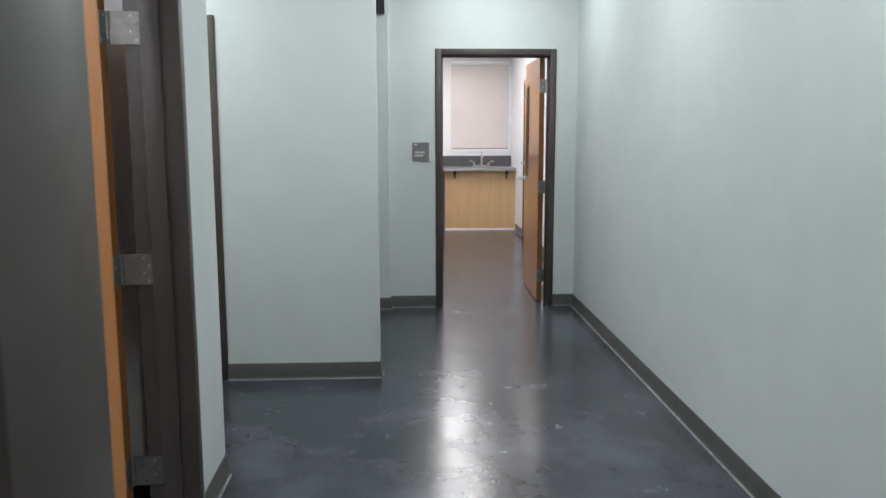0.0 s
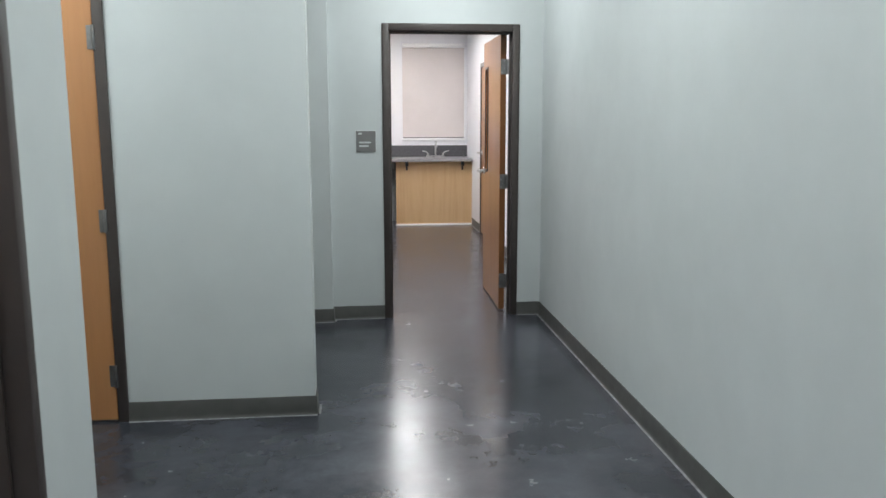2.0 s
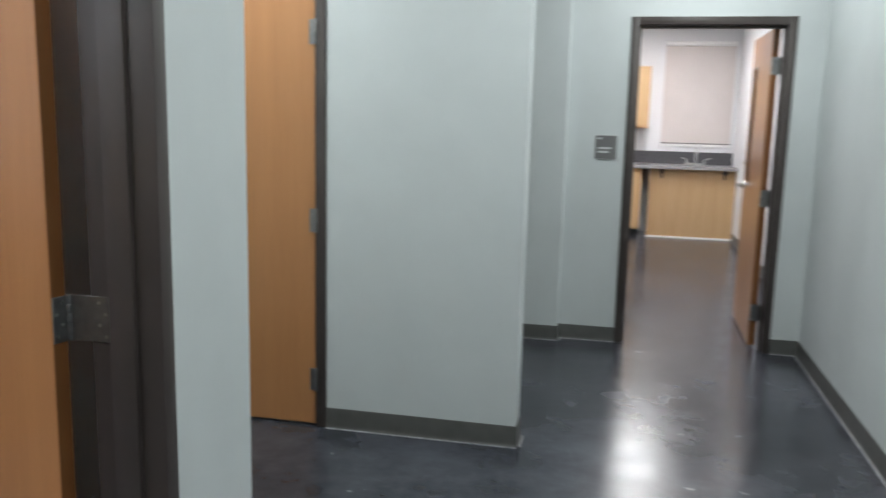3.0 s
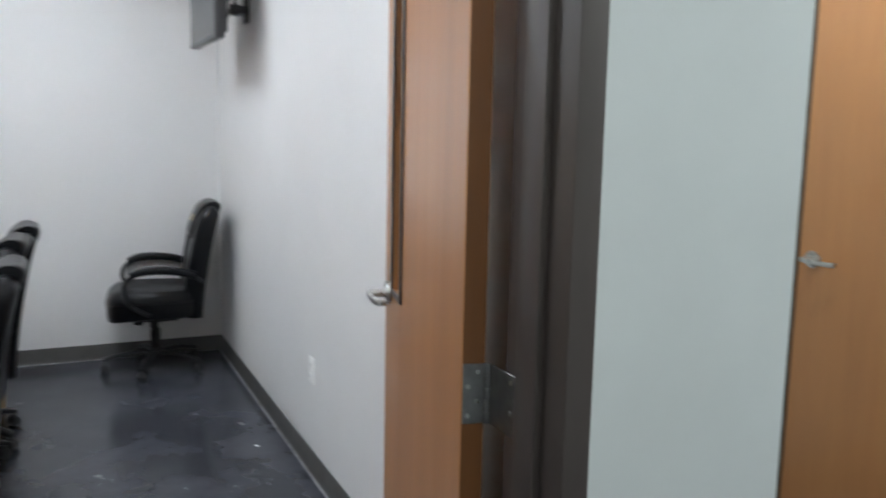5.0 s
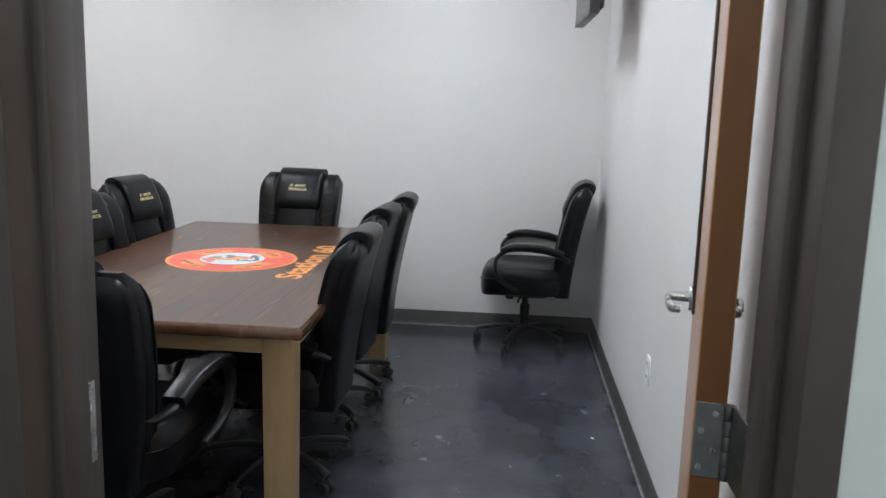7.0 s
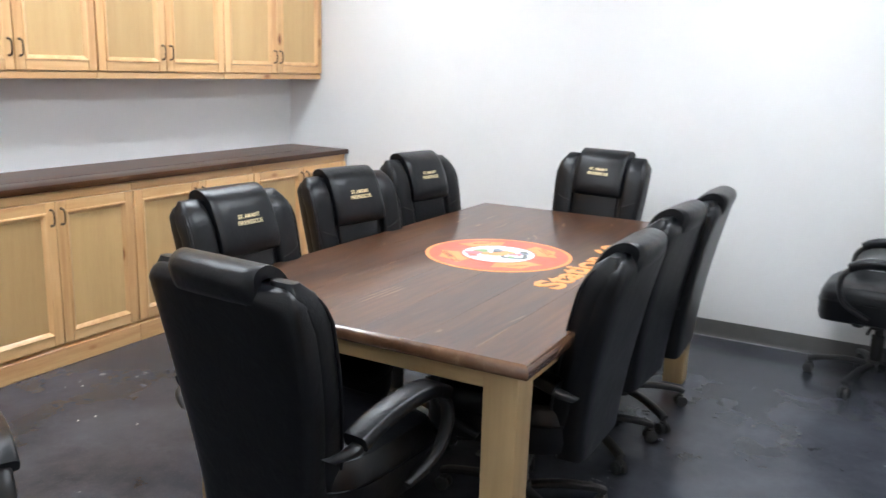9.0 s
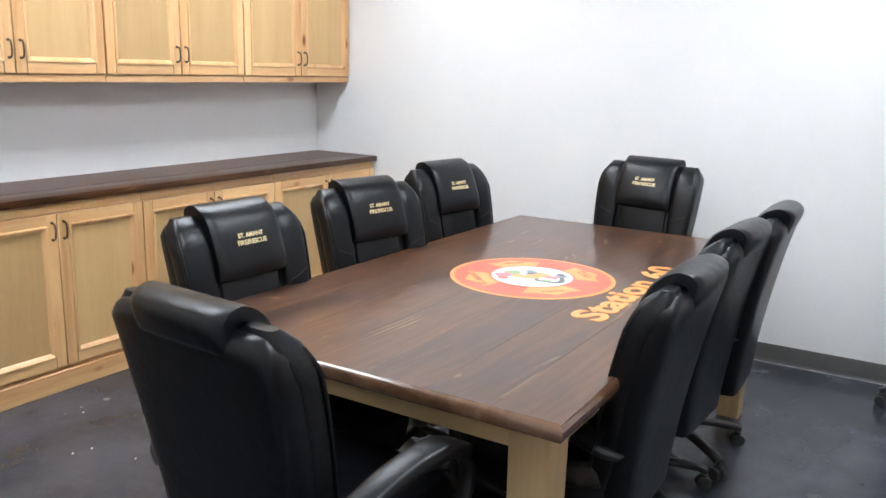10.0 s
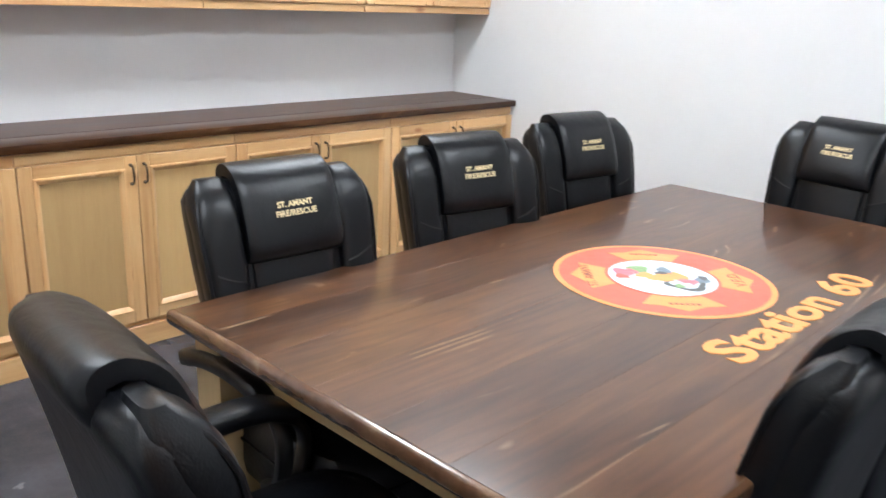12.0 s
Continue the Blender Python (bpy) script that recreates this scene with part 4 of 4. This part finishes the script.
# x, y and turn of each chair; turn 0 faces +y
CHAIRS = [(-1.955, -1.54, -3), (-2.65, -1.57, -11), (-3.365, -1.625, -8), (-2.19, -0.775, 180), (-2.84, -0.79, 177), (-3.27, -0.755, 182),
          (-1.50, -1.095, 86), (-3.77, -1.205, -98), (-4.265, 0.25, 177), (-0.562, -1.68, -25)]
HEIGHTS = [0.985, 0.985, 0.995, 0.955, 0.965, 0.97, 0.985, 1.015, 0.99, 0.93]      # each gas lift stands a little differently
first = make_chair(pose(*CHAIRS[0][:2], 0, 0, 0, CHAIRS[0][2]))
first.scale = (1, 1, HEIGHTS[0])
for (x, y, a), high in zip(CHAIRS[1:], HEIGHTS[1:]):
    ob = copy_thing(first, pose(x, y, 0, 0, 0, a))
    ob.scale = (1, 1, high)
    if y > 0:
        tagged(ob, "black leather high-back office chair standing alone by the wall")
    elif a == -25:
        tagged(ob, "black leather high-back office chair beside the meeting room's front wall")
    elif a == 86:
        tagged(ob, "black leather high-back office chair turned to the table's end")


# ---- cabinets ----
def cab_door(parent, x0, x1, z0, z1, y, handle_side, handle_z, name="door"):
    """A framed pine door facing +y, with moulding, panel and pull."""
    st, t = 0.052, 0.020
    d = part(name, box((x0, y, z0), (x0 + st, y + t, z1), 0.003), M_PINE, parent, "knotty pine framed door")
    part("stile", box((x1 - st, y, z0), (x1, y + t, z1), 0.003), M_PINE, d)
    part("rail", box((x0 + st, y + 0.0005, z0), (x1 - st, y + t - 0.0005, z0 + st), 0.002), M_PINE_X, d)
    part("rail", box((x0 + st, y + 0.0005, z1 - st), (x1 - st, y + t - 0.0005, z1), 0.002), M_PINE_X, d)
    part("panel", box((x0 + st - 0.003, y + 0.002, z0 + st - 0.003), (x1 - st + 0.003, y + 0.010, z1 - st + 0.003)), M_PANEL, d, "flat pine panel")
    a, b = (x0 + st, z0 + st), (x1 - st, z1 - st)
    cs = [(a[0], a[1]), (b[0], a[1]), (b[0], b[1]), (a[0], b[1])]
    ic = ((a[0] + b[0]) / 2, (a[1] + b[1]) / 2)
    prof = [(-0.004, t - 0.001), (-0.002, t + 0.006), (0.005, t + 0.007), (0.011, t + 0.002), (0.015, t - 0.001), (0.020, 0.013), (0.022, 0.010)]
    rings = []
    for px, pz in cs:
        sx, sz = (1 if px < ic[0] else -1), (1 if pz < ic[1] else -1)
        rings.append([(px + sx * u, y + v, pz + sz * u) for u, v in prof])
    bm = bmesh.new()
    vs = [[bm.verts.new(p) for p in r] for r in rings]
    for k in range(4):
        r, q = vs[k], vs[(k + 1) % 4]
        for i in range(len(prof) - 1):
            bm.faces.new((r[i], r[i + 1], q[i + 1], q[i]))
    bmesh.ops.recalc_face_normals(bm, faces=bm.faces)
    part("moulding", bm, M_PINE, d, "raised pine moulding")
    hxp = x0 + st * 0.5 if handle_side < 0 else x1 - st * 0.5
    hl = 0.038
    path = spline([(hxp, y + t, handle_z - hl), (hxp, y + t + 0.020, handle_z - hl * 0.88), (hxp, y + t + 0.027, handle_z), (hxp, y + t + 0.020, handle_z + hl * 0.88), (hxp, y + t, handle_z + hl)], 5)
    part("handle", join(sweep(path, 0.0042, 0.0036, (1, 0, 0), 8), tube((hxp, y + t, handle_z - hl), (hxp, y + t + 0.004, handle_z - hl), 0.007, seg=12), tube((hxp, y + t, handle_z + hl), (hxp, y + t + 0.004, handle_z + hl), 0.007, seg=12)), M_BRONZE, d, "dark bronze bow pull")
    return d


CAB_F, CAB_T = -3.262, 0.872          # front face and top of the base cabinets
UP_F, UP_B, UP_T = -3.478, 1.386, 2.23
EDGES = [-4.595, -3.625, -2.705, -1.79, -0.875, -0.19]
for x0, x1 in zip(EDGES, EDGES[1:]):
    seam = (x0 + x1) / 2
    c = thing("base_cabinet", "knotty pine base cabinet with two framed doors", "cabinet", group="base cabinets")
    part("body", box((x0 + 0.0005, ROOM_L + 0.02, 0.0), (x1 - 0.0005, CAB_F - 0.002, CAB_T - 0.002), 0.001), M_PINE, c)
    part("plinth", box((x0 + 0.001, CAB_F - 0.002, 0.0), (x1 - 0.001, CAB_F + 0.022, 0.095), 0.003), M_PINE_X, c, "pine base board on the floor")
    part("top_rail", box((x0 + 0.001, CAB_F - 0.002, CAB_T - 0.045), (x1 - 0.001, CAB_F + 0.006, CAB_T - 0.003), 0.001), M_PINE_X, c)
    for a, b, side in ((x0 + 0.004, seam - 0.002, 1), (seam + 0.002, x1 - 0.004, -1)):
        cab_door(c, a, b, 0.115, CAB_T - 0.05, CAB_F, side, CAB_T - 0.125)
    u = thing("wall_cabinet", "knotty pine wall cabinet with two framed doors", "cabinet", group="wall cabinets")
    part("body", box((x0 + 0.0005, ROOM_L + 0.002, UP_B), (x1 - 0.0005, UP_F - 0.002, UP_T), 0.001), M_PINE, u)
    part("bottom_rail", box((x0 + 0.001, UP_F - 0.002, UP_B), (x1 - 0.001, UP_F + 0.008, UP_B + 0.036), 0.002), M_PINE_X, u)
    part("top_rail", box((x0 + 0.001, UP_F - 0.002, UP_T - 0.04), (x1 - 0.001, UP_F + 0.008, UP_T), 0.002), M_PINE_X, u)
    for a, b, side in ((x0 + 0.004, seam - 0.002, 1), (seam + 0.002, x1 - 0.004, -1)):
        cab_door(u, a, b, UP_B + 0.040, UP_T - 0.045, UP_F, side, UP_B + 0.145)
worktop = thing("worktop", "long dark stained plank worktop over the base cabinets", "worktop")
for k in range(3):
    d0 = (CAB_F + 0.035 - ROOM_L - 0.002) / 3
    y0 = ROOM_L + 0.002 + k * d0
    part("plank", box((ROOM_B + 0.002, y0, CAB_T), (-0.178, y0 + d0, CAB_T + 0.034), 0.005 if k == 2 else 0.0, 2), M_WORKTOP, worktop)

# ---- television on its arm ----
TVX, TVY, TVZ = -3.545, 0.472, 2.22
tv = thing("television", "flat black television on a wall arm, seen edge-on", "television", pose(TVX, TVY, TVZ, 0, 0, 1.3))
part("case", box((-0.36, -0.012, -0.265), (0.36, 0.034, 0.265), 0.006, 2), M_TVCASE, tv)
part("back_cover", box((-0.30, 0.032, -0.235), (0.30, 0.062, 0.20), 0.014, 2), M_TVCASE, tv)
part("screen", box((-0.347, -0.0145, -0.245), (0.347, -0.0115, 0.25)), M_SCREEN, tv, "dark glossy screen")
part("bottom_bezel", box((-0.36, -0.016, -0.267), (0.36, -0.011, -0.245), 0.001), M_TVCASE, tv)
part("mount_bracket", join(box((-0.12, 0.058, -0.10), (0.12, 0.070, 0.10), 0.003), box((-0.04, 0.068, -0.035), (0.05, 0.128, 0.045), 0.006, 2)), M_BLACK, tv, "black steel mount")
mount = thing("wall_mount", "black jointed television arm screwed to the white wall", "tv mount", pose(-3.62, ROOM_R, 2.20))
part("mount_plate", box((-0.055, -0.016, -0.115), (0.055, 0, 0.125), 0.004), M_BLACK, mount)
for z, h in ((0.075, 0.026), (-0.055, 0.022)):
    part("arm", join(box((-0.02, -0.105, z - h), (0.10, -0.014, z + h), 0.010, 2), tube((0.075, -0.085, z - h - 0.004), (0.075, -0.085, z + h + 0.004), 0.024, seg=18, bev=0.003)), M_BLACK, mount, "black steel arm")
part("pivot", join(tube((0.075, -0.085, -0.09), (0.075, -0.085, 0.115), 0.009, seg=12), box((0.05, -0.130, 0.0), (0.10, -0.080, 0.05), 0.006, 2)), M_BLACK, mount)
cable = spline([(0.02, -0.03, 0.35), (0.04, -0.06, 0.20), (0.10, -0.115, 0.06), (0.12, -0.12, -0.04), (0.06, -0.12, -0.10), (0.10, -0.135, -0.05), (0.07, -0.15, 0.02)], 5)
part("cable", sweep(cable, 0.0045, 0.0045, (0, 1, 0), 8), M_RUBBER, mount, "looped black cable")

# ---- room behind the hall ----
CF = 9.62
cab = thing("sink_counter", "grey laminate sink counter with maple front panel, on brackets", "counter")
part("counter_top", box((0.2, CF, 0.895), (FX1 - 0.002, FY1 - 0.002, 0.935), 0.004), M_COUNTER, cab, "grey laminate top")
part("backsplash", box((0.2, FY1 - 0.022, 0.935), (FX1 - 0.002, FY1 - 0.002, 1.10), 0.003), M_STONE, cab, "dark laminate backsplash")
part("front_panel", box((1.43, CF + 0.10, 0.0), (FX1 - 0.002, CF + 0.125, 0.895)), M_FARWOOD, cab, "plain maple panel")
part("panel_foot", box((1.42, CF + 0.085, 0.0), (FX1 - 0.002, CF + 0.10, 0.022)), M_PLATE, cab)
for x in (1.58, 2.36):
    part("bracket", join(box((x - 0.02, CF + 0.02, 0.835), (x + 0.02, CF + 0.10, 0.895), 0.003), box((x - 0.012, CF + 0.07, 0.775), (x + 0.012, CF + 0.10, 0.845), 0.003)), M_BLACK, cab, "black steel bracket")
sinkcab = thing("base_cabinet", "maple base cabinet under the far counter", "cabinet")
part("body", box((0.25, CF + 0.06, 0.10), (1.33, FY1 - 0.02, 0.894)), M_FARWOOD, sinkcab)
part("toe_kick", box((0.25, CF + 0.12, 0.0), (1.33, FY1 - 0.02, 0.10)), M_BLACK, sinkcab)
for x0, x1 in ((0.27, 0.785), (0.795, 1.31)):
    part("door", box((x0, CF + 0.04, 0.12), (x1, CF + 0.06, 0.85), 0.003), M_FARWOOD, sinkcab)
uc = thing("wall_cabinet", "maple wall cabinet beside the window", "cabinet")
part("body", box((0.4, FY1 - 0.32, 1.40), (1.38, FY1 - 0.002, 2.20), 0.002), M_FARWOOD, uc)
for x0, x1 in ((0.41, 0.885), (0.895, 1.37)):
    part("door", box((x0, FY1 - 0.342, 1.41), (x1, FY1 - 0.322, 2.19), 0.003), M_FARWOOD, uc)
fa = thing("faucet", "chrome two-handle gooseneck faucet at the counter back", "faucet", pose(2.02, 10.10, 0.935))
part("spout", sweep(spline([(0, 0, 0.0), (0, 0, 0.10), (0, -0.02, 0.19), (0, -0.09, 0.22), (0, -0.15, 0.19), (0, -0.16, 0.15)], 5), 0.012, 0.012, (1, 0, 0), 10), M_STEEL, fa, "chrome gooseneck spout")
for s in (-1, 1):
    part("handle", join(tube((s * 0.11, 0, 0), (s * 0.11, 0, 0.06), 0.018, 0.014), sweep([(s * 0.11, 0, 0.06), (s * 0.15, -0.02, 0.085), (s * 0.19, -0.03, 0.09)], 0.009, 0.007, (0, 1, 0), 8)), M_STEEL, fa, "chrome blade handle")
part("bridge", tube((-0.13, 0, 0.012), (0.13, 0, 0.012), 0.014), M_STEEL, fa)
win = thing("window_1", "tall window with a lowered pale roller blind", "window", kind="structure")
e = 0.03
part("window_frame", join(box((WX0, FY1 + 0.02, WZ0), (WX0 + e, FY1 + 0.09, WZ1)), box((WX1 - e, FY1 + 0.02, WZ0), (WX1, FY1 + 0.09, WZ1)), box((WX0 + e, FY1 + 0.02, WZ0), (WX1 - e, FY1 + 0.09, WZ0 + e)), box((WX0 + e, FY1 + 0.02, WZ1 - e), (WX1 - e, FY1 + 0.09, WZ1))), M_PLATE, win)
part("pane", box((WX0 + e, FY1 + 0.06, WZ0 + e), (WX1 - e, FY1 + 0.066, WZ1 - e)), M_GLASS, win)
part("window_sill", box((WX0 - 0.02, FY1 - 0.03, WZ0 - 0.03), (WX1 + 0.02, FY1 + 0.02, WZ0), 0.003), M_PLATE, win)
bl = thing("roller_blind", "pale pinkish-grey roller blind drawn down over the window", "blind")
part("fabric", box((WX0 - 0.01, FY1 - 0.020, WZ0 + 0.01), (WX1 + 0.01, FY1 - 0.017, WZ1 + 0.05)), M_BLIND, bl)
part("bottom_bar", box((WX0 - 0.01, FY1 - 0.026, WZ0 + 0.002), (WX1 + 0.01, FY1 - 0.012, WZ0 + 0.02), 0.002), M_SIGN, bl, "grey bottom bar")
part("roller", tube((WX0 - 0.01, FY1 - 0.035, WZ1 + 0.06), (WX1 + 0.01, FY1 - 0.035, WZ1 + 0.06), 0.03), M_PLATE, bl)

# small things
scrap = solid("paper_scrap", prism([(-0.012, -0.004), (0.004, -0.007), (0.012, 0.001), (0.005, 0.008), (-0.008, 0.006)], 0.0006, 0.0016), M_PLATE, "tiny white paper scrap lying on the dark floor", "litter", kind="")
scrap.matrix_basis = pose(-2.725, 0.552, 0.0002, 0, 0, 20)
for fx, fy, fr, fa_ in ((-2.116, -2.956, 0.6, 10), (-1.858, -2.65, 0.6, 60), (-1.927, -2.628, 0.5, 130), (-1.968, -2.419, 0.35, 200)):
    fleck = solid("plaster_fleck", prism([(-0.010 * fr, -0.002), (0.002, -0.006 * fr), (0.009 * fr, 0.0), (0.002, 0.006 * fr), (-0.007 * fr, 0.0025)], 0.0006, 0.0020), M_SIGNEDGE, "tiny white plaster fleck lying on the dark floor", "litter", kind="", group="flecks on the floor")
    fleck.matrix_basis = pose(fx, fy, 0.0002, 0, 0, fa_)
fix = thing("wall_fixture", "dark grey sloping housing high on the hall wall", "wall fixture", pose(0.50, PIER, 2.62))
bm = loft([[(x, 0.0, -0.17), (x, -0.03, -0.17), (x, -0.11, 0.02), (x, -0.11, 0.17), (x, 0.0, 0.17)] for x in (-0.15, 0.165)])
part("housing", bm, M_TVCASE, fix)
part("lens", box((-0.12, -0.114, 0.04), (0.135, -0.109, 0.15), 0.002), M_SCREEN, fix)
